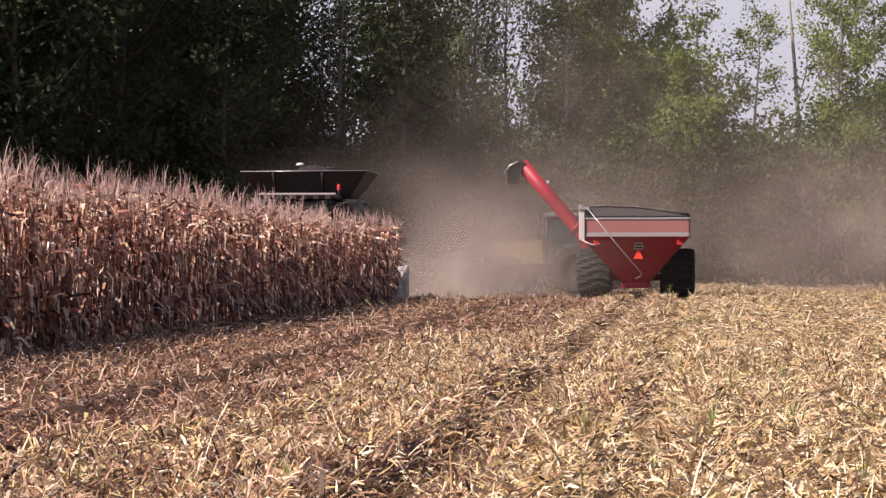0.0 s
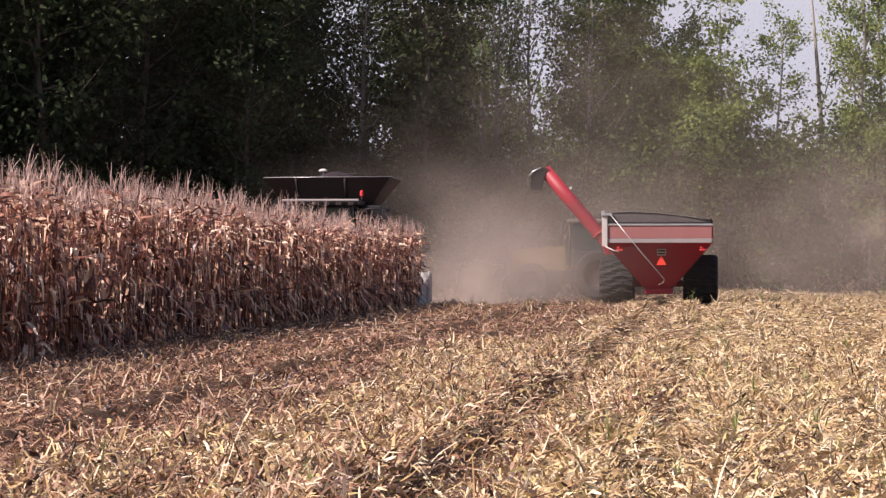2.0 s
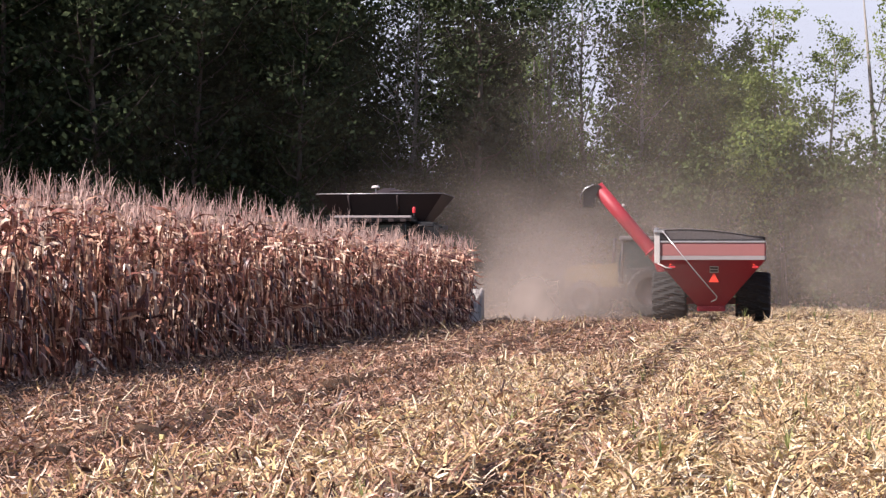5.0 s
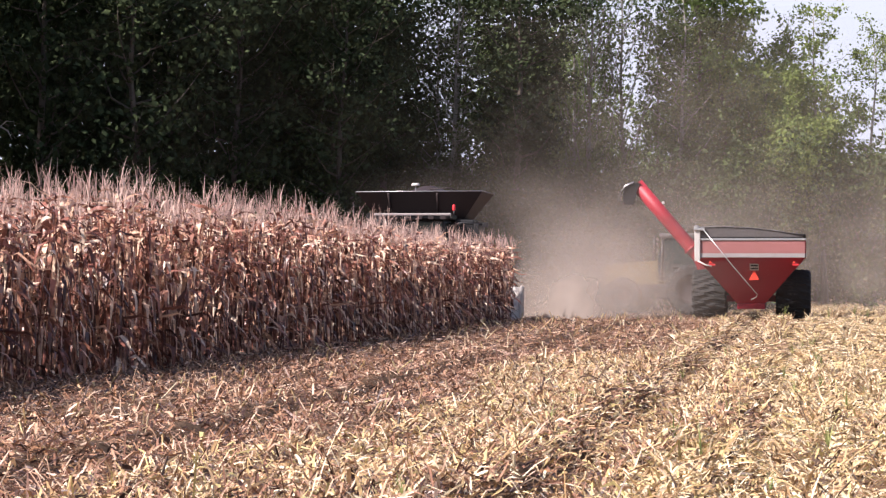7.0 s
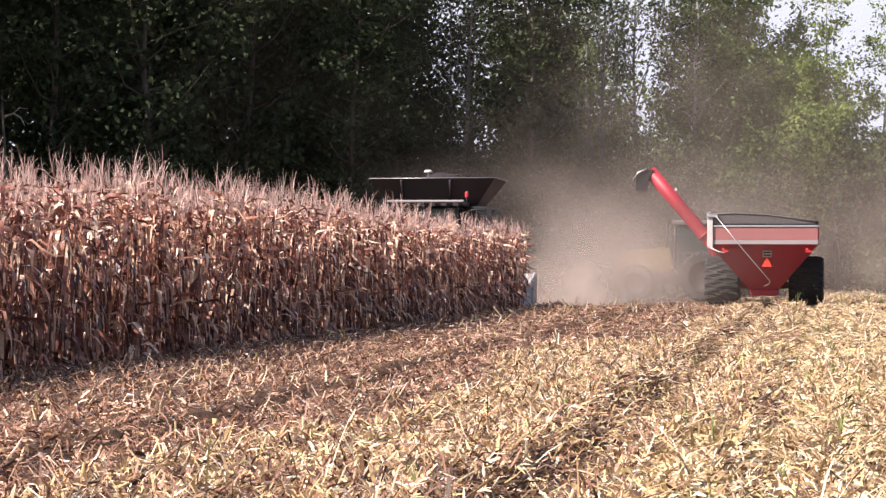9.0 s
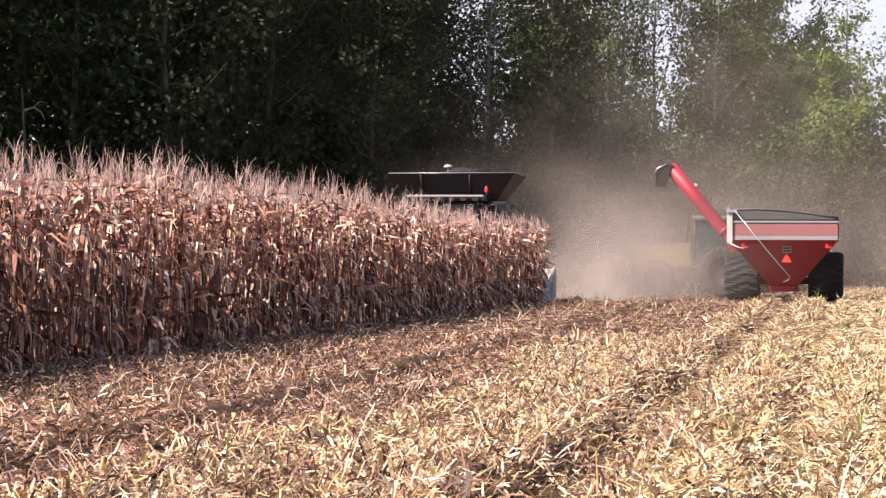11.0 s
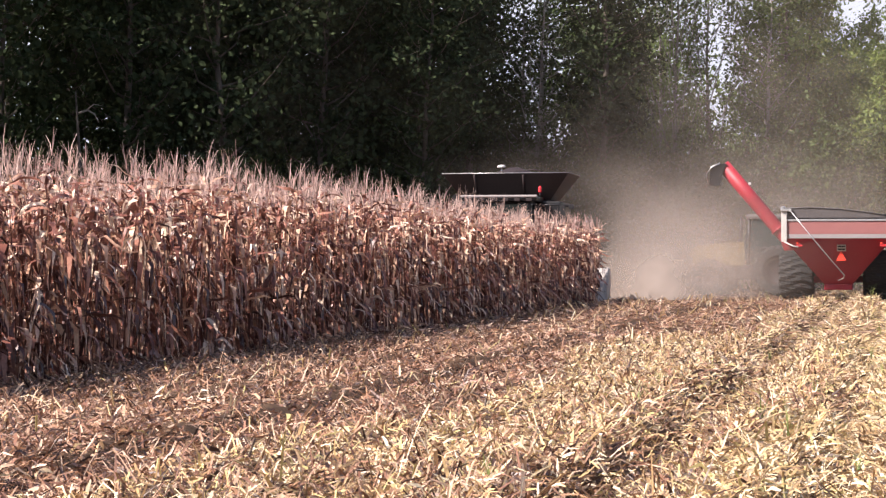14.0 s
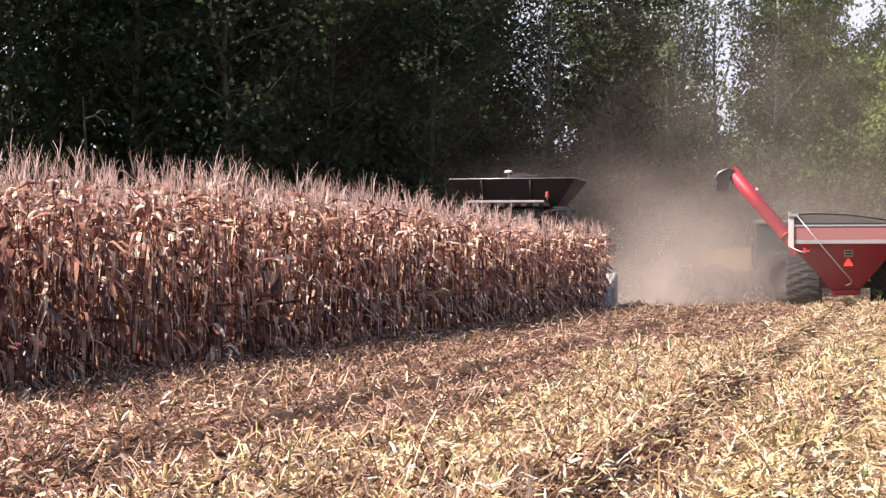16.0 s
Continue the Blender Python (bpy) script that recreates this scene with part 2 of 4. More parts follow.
def litter(name, mat, n, y0, y1, left, right, size, segs, label, height=0.05, power=1.0, stand=1.0):
    x, y = scatter(n, y0, y1, left, right, power)
    patch = np.sin(1.9 * x + 0.7 * y) * np.sin(1.1 * y - 0.8 * x) + np.sin(5.3 * x + 2.1 * y) * np.sin(3.7 * y - 1.4 * x)
    keep = (rng.random(n) < 0.72 + 0.28 * patch) & (rng.random(n) > 0.25 * np.exp(-((x + 2.05) / 0.34) ** 2))
    x, y = x[keep], y[keep]
    n = len(x)
    stalk = rng.random(n) < 0.3
    length = np.where(stalk, rng.uniform(0.08, 0.3, n) ** 1.1, rng.uniform(0.05, 0.16, n)) * size
    width = np.where(stalk, rng.uniform(0.006, 0.013, n), rng.uniform(0.009, 0.027, n)) * size
    lift = np.where(rng.random(n) < 0.6, np.abs(rng.normal(0, 0.16, n)), np.abs(rng.normal(0, 0.48, n)))
    lift = lift * (0.75 if y0 > 50 else stand)
    z = relief(x, y) + rng.random(n) * height
    V, F = strips(np.stack([x, y, z], 1), rng.uniform(0, 2 * np.pi, n), length, width, lift, rng.normal(0.12, 0.4, n), segs)
    return tagged(new(name, mesh_of(name, V, F, mat)), label, "crop residue", kind="stuff")


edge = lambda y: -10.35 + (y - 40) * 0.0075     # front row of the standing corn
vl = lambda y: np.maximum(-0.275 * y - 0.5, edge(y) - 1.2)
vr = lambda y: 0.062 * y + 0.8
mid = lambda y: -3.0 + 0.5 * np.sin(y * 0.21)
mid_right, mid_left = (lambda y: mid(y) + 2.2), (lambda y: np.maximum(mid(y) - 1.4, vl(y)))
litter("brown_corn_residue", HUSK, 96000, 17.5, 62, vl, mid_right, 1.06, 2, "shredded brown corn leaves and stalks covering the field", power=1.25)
litter("golden_corn_residue", STRAW, 96000, 17.5, 62, mid_left, vr, 1.05, 2, "shredded golden corn leaves and stalks covering the field", 0.07, power=1.25)
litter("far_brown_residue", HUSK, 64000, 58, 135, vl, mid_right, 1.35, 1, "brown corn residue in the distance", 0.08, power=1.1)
litter("far_golden_residue", STRAW, 90000, 58, 172, mid, vr, 1.35, 1, "golden corn residue in the distance", 0.1, power=1.1)


litter("large_corn_husks", STRAW, 1500, 17.5, 46, vl, vr, 1.45, 3, "larger torn corn husks and leaf blades", 0.07, power=1.2, stand=0.5)
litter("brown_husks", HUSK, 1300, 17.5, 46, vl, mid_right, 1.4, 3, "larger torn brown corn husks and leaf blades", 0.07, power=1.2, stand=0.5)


def stubble(name, y0, y1, x0, x1, step, size, label):
    """Cut stalks standing in rows: three-sided stubs, leaning."""
    xs, ys = np.meshgrid(np.arange(x0, x1, 0.76), np.arange(y0, y1, step))
    x, y = xs.ravel() + rng.normal(0, 0.04, xs.size), ys.ravel() + rng.normal(0, step / 3, xs.size)
    keep = (rng.random(x.size) < 0.16) & (x > -0.275 * y - 1) & (x < 0.062 * y + 1)
    x, y = x[keep], y[keep]
    n = len(x)
    h, r = rng.uniform(0.05, 0.2, n) * size, rng.uniform(0.009, 0.014, n) * size
    lean = rng.normal(0, 0.7, (n, 2)) * h[:, None]
    z = relief(x, y)
    V = np.zeros((n, 2, 3, 3))
    for k in range(3):
        c, s = math.cos(k * 2.094), math.sin(k * 2.094)
        V[:, 0, k] = np.stack([x + r * c, y + r * s, z - 0.02], 1)
        V[:, 1, k] = np.stack([x + lean[:, 0] + r * c, y + lean[:, 1] + r * s, z + h], 1)
    o = (np.arange(n) * 6)[:, None]
    F = np.concatenate([o + np.array([[k, (k + 1) % 3, 3 + (k + 1) % 3, 3 + k]]) for k in range(3)])
    return tagged(new(name, mesh_of(name, V.reshape(-1, 3), F, STRAW)), label, "stubble", kind="stuff")


stubble("corn_stubble", 18, 75, -9.1, 8, 0.17, 1.0, "short cut corn stalks standing in rows")
stubble("far_corn_stubble", 75, 150, -9.1, 10, 0.3, 1.5, "cut corn stalks standing in far rows")


# ---- standing corn ----
def corn_arrays(seed, leaf_count=0, segs=4, spikes=5):
    """One dry corn plant: stalk, hanging leaves, ear and tassel, as quads, and the kind of each quad: 0 leaf, 1 tassel, 2 stalk."""
    r = np.random.default_rng(seed)
    V, F = [], []
    H = r.uniform(2.3, 2.6)

    def tube(p, q, r0, r1, sides=4):
        o = len(V)
        for c, rad in ((p, r0), (q, r1)):
            for k in range(sides):
                V.append((c[0] + rad * math.cos(2 * math.pi * k / sides), c[1] + rad * math.sin(2 * math.pi * k / sides), c[2]))
        for k in range(sides):
            F.append((o + k, o + (k + 1) % sides, o + sides + (k + 1) % sides, o + sides + k))

    bend = r.normal(0, 0.07, 2)
    at = lambda z: (bend[0] * (z / H) ** 2, bend[1] * (z / H) ** 2, z)
    tube(at(0), at(H * 0.5), 0.011, 0.009)
    tube(at(H * 0.5), at(H * 0.85), 0.009, 0.006)
    count = leaf_count or r.integers(25, 29)
    for i in range(count):
        z = 0.12 + (H - 0.2) * (max(0.0, i + r.uniform(-0.3, 0.3)) / count) ** 0.85
        high = z / H
        az = math.pi * (i % 2) + r.normal(0, 1.0)
        L, W = r.uniform(0.36, 0.74) * (1.0 if high < 0.75 else 0.72), r.uniform(0.05, 0.105) * (1.0 if high < 0.8 else 0.75)
        up = r.uniform(0.5, 1.3)
        fall = r.uniform(1.2, 3.4) if high > 0.75 else r.uniform(1.7, 4.6)
        p, ang, tw = np.array(at(z)), up, r.normal(0, 1.0)
        o = len(V)
        for k in range(segs + 1):
            t = k / segs
            w = W * 0.5 * (0.6 + 1.2 * t) if t < 0.35 else W * 0.5 * (1.05 * (1 - t) ** 0.7 + 0.04)
            ta = az + math.pi / 2
            q = np.array([math.cos(ta) * math.cos(tw * t * 2), math.sin(ta) * math.cos(tw * t * 2), math.sin(tw * t * 2)]) * w
            V.append(tuple(p - q))
            V.append(tuple(p + q))
            ang = max(ang - fall / segs * (1.5 if k < 2 else 0.6), -1.5)
            p = p + L / segs * np.array([math.cos(az) * math.cos(ang), math.sin(az) * math.cos(ang), math.sin(ang)])
            az += r.normal(0, 0.38)
            ang += r.normal(0, 0.28)
        for k in range(segs):
            F.append((o + 2 * k, o + 2 * k + 1, o + 2 * k + 3, o + 2 * k + 2))
    z = r.uniform(0.95, 1.25)
    az = r.uniform(0, 6.28)
    b = np.array(at(z))
    tip = b + np.array([math.cos(az) * 0.16, math.sin(az) * 0.16, -0.14])
    midp = (b + tip) / 2 + np.array([0, 0, 0.03])
    tube(b, midp, 0.012, 0.03)
    tube(midp, tip, 0.03, 0.008)
    leafy = len(F)
    top = np.array(at(H))
    for i in range(spikes):
        az, out, rise = r.uniform(0, 6.28), r.uniform(0.02, 0.2), r.uniform(0.16, 0.42)
        d = np.array([math.cos(az), math.sin(az), 0])
        turn = r.uniform(0, 3.14)
        w = np.array([math.cos(turn), math.sin(turn), 0]) * 0.007
        o = len(V)
        base = top - np.array([0, 0, r.uniform(0, 0.12)])
        for t in (0, 0.5, 1):
            q = base + d * out * t ** 1.6 + np.array([0, 0, rise * (1.15 * t - 0.15 * t * t * (1 + out * 6))])
            V.extend([tuple(q - w * (1 - 0.75 * t)), tuple(q + w * (1 - 0.75 * t))])
        F.append((o, o + 1, o + 3, o + 2))
        F.append((o + 2, o + 3, o + 5, o + 4))
    sort = np.zeros(len(F), dtype=np.int32)
    sort[:8], sort[leafy:] = 2, 1
    return np.array(V), np.array(F), sort


def corn_mesh(name, V, F, sort):
    """Brown leaves, paler tassels, dark stalks."""
    me = mesh_of(name, V, F, CORN)
    me.materials.append(TASSEL)
    me.materials.append(STALK)
    me.polygons.foreach_set("material_index", sort)
    return me


CORN_KINDS = [corn_arrays(100 + i) for i in range(12)]
SIMPLE_KINDS = [corn_arrays(140 + i, 9, 2, 3) for i in range(6)]
corn_meshes = [corn_mesh("corn_plant", v, f, sort) for v, f, sort in CORN_KINDS]
swell = lambda y: 1 + 0.085 * np.exp(-((y - 63) / 22) ** 2)


def corn_block(name, x, y, kinds, label):
    """Many plants joined into one sheet of standing corn."""
    kind, turn, tall = rng.integers(0, len(kinds), len(x)), rng.uniform(0, 6.28, len(x)), rng.uniform(0.86, 1.06, len(x))
    tilt = rng.normal(0, 0.05, (len(x), 2))
    tall = tall * swell(y)
    VV, FF, TT, o = [], [], [], 0
    for k, (v, f, sort) in enumerate(kinds):
        m = np.flatnonzero(kind == k)
        if not len(m):
            continue
        c, s = np.cos(turn[m])[:, None], np.sin(turn[m])[:, None]
        z = v[None, :, 2] * tall[m][:, None]
        px = v[None, :, 0] * c - v[None, :, 1] * s + x[m][:, None] + tilt[m, 0][:, None] * z
        py = v[None, :, 0] * s + v[None, :, 1] * c + y[m][:, None] + tilt[m, 1][:, None] * z
        VV.append(np.stack([px, py, z], -1).reshape(-1, 3))
        FF.append((f[None] + (o + np.arange(len(m)) * len(v))[:, None, None]).reshape(-1, 4))
        TT.append(np.tile(sort, len(m)))
        o += len(m) * len(v)
    return tagged(new(name, corn_mesh(name, np.concatenate(VV), np.concatenate(FF), np.concatenate(TT))), label, "corn", kind="stuff")


CORN_END, CORN_START = 110.0, 33.0
near_y = np.arange(CORN_START, CORN_START + 25.4, 0.17)
for row in range(2):
    for y in near_y:
        ob = new("corn_plant", corn_meshes[rng.integers(0, 12)])
        ob.matrix_world = pose(edge(y) - 0.76 * row + rng.normal(0, 0.05), y + rng.normal(0, 0.05), 0, rng.normal(0, 4), rng.normal(0, 4), rng.uniform(0, 360)) @ Matrix.Diagonal((1, 1, rng.uniform(0.87, 1.07) * float(swell(y)), 1))
        tagged(ob, "dry brown standing corn plant with hanging leaves", "corn plant", "standing corn at the field edge")


def corn_rows(first, last, step, start, end):
    xs, ys = [], []
    for row in range(first, last):
        y = np.arange(start + (25.4 if row < 2 else 0), end, step)
        ys.append(y + rng.normal(0, 0.05, len(y)))
        xs.append(edge(y) - 0.76 * row + rng.normal(0, 0.05, len(y)))
    return np.concatenate(xs), np.concatenate(ys)


corn_block("corn_rows", *corn_rows(0, 4, 0.155, CORN_START, CORN_END), CORN_KINDS, "block of dry brown standing corn")
corn_block("inner_corn_rows", *corn_rows(4, 10, 0.24, CORN_START, CORN_END), SIMPLE_KINDS, "dry brown corn deeper in the standing field")
corn_block("field_corn_rows", *corn_rows(10, 28, 0.75, CORN_START, 132.0), SIMPLE_KINDS, "dry brown corn of the uncut field beyond the combine")


# ---- trees ----
def tree_meshes(seed, tall, spread, low, limbs, leaves, leaf_size, leaf_mat, bark, lump=0.55, clump=2.2, steep=0.0):
    """Trunk with limbs, and a crown of single leaves scattered round the twigs."""
    r = np.random.default_rng(seed)
    bm = bmesh.new()
    n = 7
    path = [Vector((0, 0, -0.3))]
    for i in range(1, n):
        path.append(Vector((path[-1].x + r.normal(0, 0.16), path[-1].y + r.normal(0, 0.16), tall * 0.92 * i / (n - 1))))
    r0 = tall * 0.0095
    rod(path, r0, 8, bm, [r0 * (1.25 if i == 0 else 1 - 0.88 * i / (n - 1)) for i in range(n)])
    twigs = []
    for i in range(limbs):
        f = low + (0.97 - low) * (i + r.random()) / limbs
        k = f * (n - 1)
        a_ = path[int(k)].lerp(path[min(int(k) + 1, n - 1)], k % 1)
        az = i * 2.4 + r.normal(0, 0.4)
        L = spread * (0.45 + 0.75 * math.sin(math.pi * min(1, (1 - f) * 1.15 + 0.12))) * r.uniform(0.7, 1.15)
        rise = r.uniform(0.25, 0.85) + steep
        pts = [a_]
        for s in range(1, 4):
            t = s / 3
            pts.append(a_ + Vector((math.cos(az), math.sin(az), rise * (0.6 + 0.7 * t))) * (L * t) + Vector(r.normal(0, 0.12, 3)))
        rb = r0 * (1 - 0.85 * f) * 0.45
        rod(pts, rb, 5, bm, [rb, rb * 0.7, rb * 0.45, rb * 0.15])
        for t in np.linspace(0.3, 1.05, 6):
            q = pts[0].lerp(pts[3], t)
            twigs.append((q.x, q.y, q.z))
            if r.random() < 0.7:
                e_ = q + Vector(r.normal(0, 0.28 * spread * 0.5, 3))
                rod([q, (q + e_) / 2 + Vector(r.normal(0, 0.08, 3)), e_], 0.012, 3, bm, [0.016, 0.011, 0.005])
                twigs.append((e_.x, e_.y, e_.z))
    wood = bpy.data.meshes.new("trunk")
    bm.to_mesh(wood)
    bm.free()
    wood.materials.append(bark)
    tw = np.array(twigs)
    weight = r.random(len(tw)) ** clump + 0.03
    pick = tw[r.choice(len(tw), leaves, p=weight / weight.sum())]
    c = pick + r.normal(0, lump, (leaves, 3)) * np.array([1, 1, 0.75])
    u = r.normal(0, 1, (leaves, 3))
    u /= np.linalg.norm(u, axis=1)[:, None]
    w = np.cross(u, r.normal(0, 1, (leaves, 3)))
    w /= np.linalg.norm(w, axis=1)[:, None]
    s = leaf_size * r.uniform(0.6, 1.4, leaves)[:, None]
    V = np.stack([c - u * s * 0.6, c + w * s * 0.36, c + u * s * 0.6, c - w * s * 0.36], 1).reshape(-1, 3)
    F = np.arange(leaves * 4).reshape(-1, 4)
    return wood, mesh_of("crown", V, F, leaf_mat)


def tree(name, meshes, x, y, turn, size, label, group):
    ob = new(name)
    ob.matrix_world = pose(x, y, 0, 0, 0, turn) @ Matrix.Diagonal((size, size, size, 1))
    tagged(ob, label, "tree", group)
    part("trunk", meshes[0], None, ob)
    part("crown", meshes[1], None, ob)
    return ob


slim = [tree_meshes(20 + i, 17 + 1.5 * i, 1.9, 0.22, 30, 8500, 0.16, LEAF if i < 2 else LEAF_YELLOW, PALE_BARK, 0.34, 2.6) for i in range(4)]
thin = [tree_meshes(40 + i, 15.5 + i, 1.5, 0.38, 20, 3600, 0.15, LEAF_YELLOW, PALE_BARK, 0.27, 3.0) for i in range(2)]
fan = [tree_meshes(45 + i, 17, 2.6, 0.12, 30, 6200, 0.14, LEAF, PALE_BARK, 0.36, 2.2, 1.5) for i in range(2)]
bush = [tree_meshes(50 + i, 7 + i, 2.4, 0.06, 28, 4300, 0.215, LEAF_OLIVE_SHADED, BARK, 0.42) for i in range(2)]
gold = tree_meshes(55, 9.0, 1.1, 0.35, 22, 3200, 0.15, LEAF_YELLOW, BARK, 0.36)
full = [tree_meshes(56 + i, 18 + i, 2.1, 0.1, 42, 11500, 0.18, LEAF if i else LEAF_YELLOW, BARK, 0.36, 2.4) for i in range(2)]
back = [tree_meshes(80 + i, 12, 2.9, 0.03, 38, 9500, 0.235, LEAF, BARK, 0.44, 2.0) for i in range(2)]
dark = [tree_meshes(60 + i, 21 + i, 4.0, 0.05, 44, 8600, 0.275, LEAF_SHADED, BARK, 0.62, 1.8) for i in range(3)]
olive = [tree_meshes(65 + i, 22, 2.3, 0.3, 40, 11000, 0.2, LEAF_SHADED, BARK, 0.42, 2.2) for i in range(2)]
bare = tree_meshes(70, 17, 2.0, 0.2, 34, 2600, 0.15, LEAF_OLIVE_SHADED, PALE_BARK, 0.45)

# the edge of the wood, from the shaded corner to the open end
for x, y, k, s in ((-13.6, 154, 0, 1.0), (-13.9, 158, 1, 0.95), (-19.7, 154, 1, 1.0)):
    tree("olive_tree", olive[k], x, y, x * 47, s, "tall broadleaf tree beside the shaded wood, olive leaves darkened for shade", "trees behind the field")
for x, y, k, s in ((-10.6, 160, 0, 1.0), (-9.0, 162, 1, 1.05), (-11.7, 163, 1, 0.95)):
    tree("branching_tree", fan[k], x, y, x * 47, s, "grey-green tree with thin limbs fanning upwards", "trees behind the field")
for x, y, k, s in ((-4.9, 160, 1, 1.0), (-3.9, 162, 0, 0.98), (-2.4, 164, 1, 0.72), (-1.4, 160, 0, 0.66)):
    tree("leafy_tree", full[k], x, y, x * 47, s, "full green broadleaf tree at the field edge", "trees behind the field")
for x, y, k, s in ((-5.7, 163, 0, 0.9), (7.1, 160, 2, 0.95), (9.8, 161, 3, 0.9), (8.3, 165, 1, 0.95), (13, 161, 0, 1.0), (17, 163, 1, 1.0)):
    tree("slender_tree", slim[k], x, y, x * 47, s, "slender green broadleaf tree at the field edge", "trees behind the field")
for x, y, k, s in ((0.7, 162, 0, 1.0), (3.0, 163, 1, 0.87), (5.9, 166, 0, 0.62)):
    tree("sparse_tree", thin[k], x, y, x * 31, s, "thin yellowing tree with sparse leaves", "trees behind the field")
for x, y, s in ((-0.5, 157.5, 1.05), (7.4, 157.5, 0.9)):
    tree("yellowing_tree", gold, x, y, x * 83, s, "low tree with bright yellow-green leaves", "undergrowth at the wood's edge")
for x, y, turn, s in ((-6.6, 158.5, 75, 1.0), (-7.3, 164, 310, 0.9)):
    tree("pole_tree", bare, x, y, turn, s, "tall pale bare-stemmed tree with few leaves", "trees behind the field")
snag = thing("dead_tree", (4.9, 164, 0), 0, "thin leaning dead tree trunk without leaves", "tree", "trees behind the field")
part("trunk", rod([(0.5, 0, -0.2), (0.25, 0, 6), (-0.1, 0, 11), (-0.5, 0, 16)], 0.1, 8, None, [0.15, 0.12, 0.09, 0.03]), PALE_BARK, snag)
part("limb", rod([(0.1, 0, 9), (0.5, 0.1, 10.4), (0.6, 0.1, 12)], 0.03, 5, None, [0.045, 0.03, 0.01]), PALE_BARK, snag)
for x, y, k, s in ((-13.8, 155.5, 1, 0.75), (-12.0, 157, 0, 0.85), (-8.3, 156.5, 1, 0.8), (-10, 156, 0, 0.8), (-6.4, 157, 1, 0.8), (-4.2, 156, 0, 0.95), (-2.2, 156.5, 1, 0.9), (2.3, 157, 0, 1.0), (4.6, 158, 1, 0.95), (7.6, 158, 0, 1.0), (11, 157, 1, 0.9), (-19.6, 158, 1, 0.95), (-18.2, 162, 0, 0.85), (-21.0, 157, 0, 1.0), (-24.8, 151, 1, 0.95), (-22.6, 154, 0, 1.0), (-27.5, 148, 0, 0.9)):
    tree("bushy_tree", bush[k], x, y, x * 61, s, "low bushy green tree at the wood's edge", "undergrowth at the wood's edge")
for x, y, turn in ((-16.9, 155, 20), (-17.7, 158, 130), (-16.3, 161, 250), (-18.0, 166, 60)):
    tree("bare_tree", bare, x, y, turn, 1.0, "half bare tree with pale thin branches", "trees behind the field")
# Trees before y 130 or left of x -42 are unseen, added for shade.
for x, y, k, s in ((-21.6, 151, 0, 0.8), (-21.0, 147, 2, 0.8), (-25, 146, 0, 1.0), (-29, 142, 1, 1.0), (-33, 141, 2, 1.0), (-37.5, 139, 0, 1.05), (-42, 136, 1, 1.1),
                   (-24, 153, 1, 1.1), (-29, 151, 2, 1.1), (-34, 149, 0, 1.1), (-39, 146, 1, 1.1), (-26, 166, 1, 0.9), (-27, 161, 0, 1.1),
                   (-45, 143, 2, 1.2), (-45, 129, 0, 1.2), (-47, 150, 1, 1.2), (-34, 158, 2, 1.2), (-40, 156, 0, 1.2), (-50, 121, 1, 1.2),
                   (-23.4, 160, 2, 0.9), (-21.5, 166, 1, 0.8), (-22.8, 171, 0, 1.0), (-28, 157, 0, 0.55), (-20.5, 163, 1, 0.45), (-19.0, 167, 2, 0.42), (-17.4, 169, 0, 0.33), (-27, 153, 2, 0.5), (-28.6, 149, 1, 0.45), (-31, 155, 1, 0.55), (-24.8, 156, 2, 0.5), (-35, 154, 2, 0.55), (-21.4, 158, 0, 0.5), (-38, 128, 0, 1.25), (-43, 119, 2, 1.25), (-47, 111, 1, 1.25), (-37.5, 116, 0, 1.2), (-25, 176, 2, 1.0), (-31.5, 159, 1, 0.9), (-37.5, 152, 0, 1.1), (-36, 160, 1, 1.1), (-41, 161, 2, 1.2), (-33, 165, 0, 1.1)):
    tree("shaded_tree", dark[k], x, y, x * 53 + y, s, "tall dense tree of the shaded wood, leaf colour lowered for its shade", "shaded wood")
# the wood behind, tall where no sky shows through it
for x, y, k, s in ((-19.6, 173, 1, 0.7), (-17.4, 174, 0, 0.55), (-13.9, 172, 1, 1.12), (-12.8, 175, 0, 0.62), (-11.0, 170, 0, 0.7), (-9.3, 173, 1, 0.62), (-7.4, 171, 0, 0.55), (-5.0, 172, 1, 1.0), (-3.4, 173, 0, 1.0), (-1.6, 171, 1, 0.92), (0.2, 173, 0, 0.8), (2.6, 173, 1, 0.6), (4.9, 172, 0, 0.6), (7.4, 173, 1, 0.7),
                   (9.8, 171, 0, 0.8), (13, 172, 1, 1.0), (17, 173, 0, 1.1), (-14.6, 184, 0, 1.2), (-4.2, 182, 1, 1.0), (-1.2, 182, 0, 0.85)):
    tree("wood_tree", back[k], x, y, x * 39, s, "dense green tree standing behind the wood's edge", "trees behind the field")
for i in range(12):
    tree("bushy_tree", bush[i % 2], -13.5 + 2.2 * i, 177 + (i % 3), i * 71, 0.9, "low bushy green tree deeper in the wood", "undergrowth in the wood")
dead = thing("dead_tree", (-33.4, 135.5, 0), 0, "thin dead tree with a pale broken limb before the shaded wood", "tree", "trees behind the field")
part("trunk", rod([(0, 0, -0.2), (0.08, 0, 3), (-0.1, 0.05, 6), (-0.25, 0.1, 8.4)], 0.08, 7, None, [0.12, 0.1, 0.07, 0.03]), BARK, dead)
part("limb", rod([(-0.1, 0, 7.5), (0.3, -0.1, 7.62), (0.62, -0.2, 7.45), (0.8, -0.2, 7.1)], 0.03, 6, None, [0.05, 0.045, 0.035, 0.012]), PALE_BARK, dead, "pale broken limb")
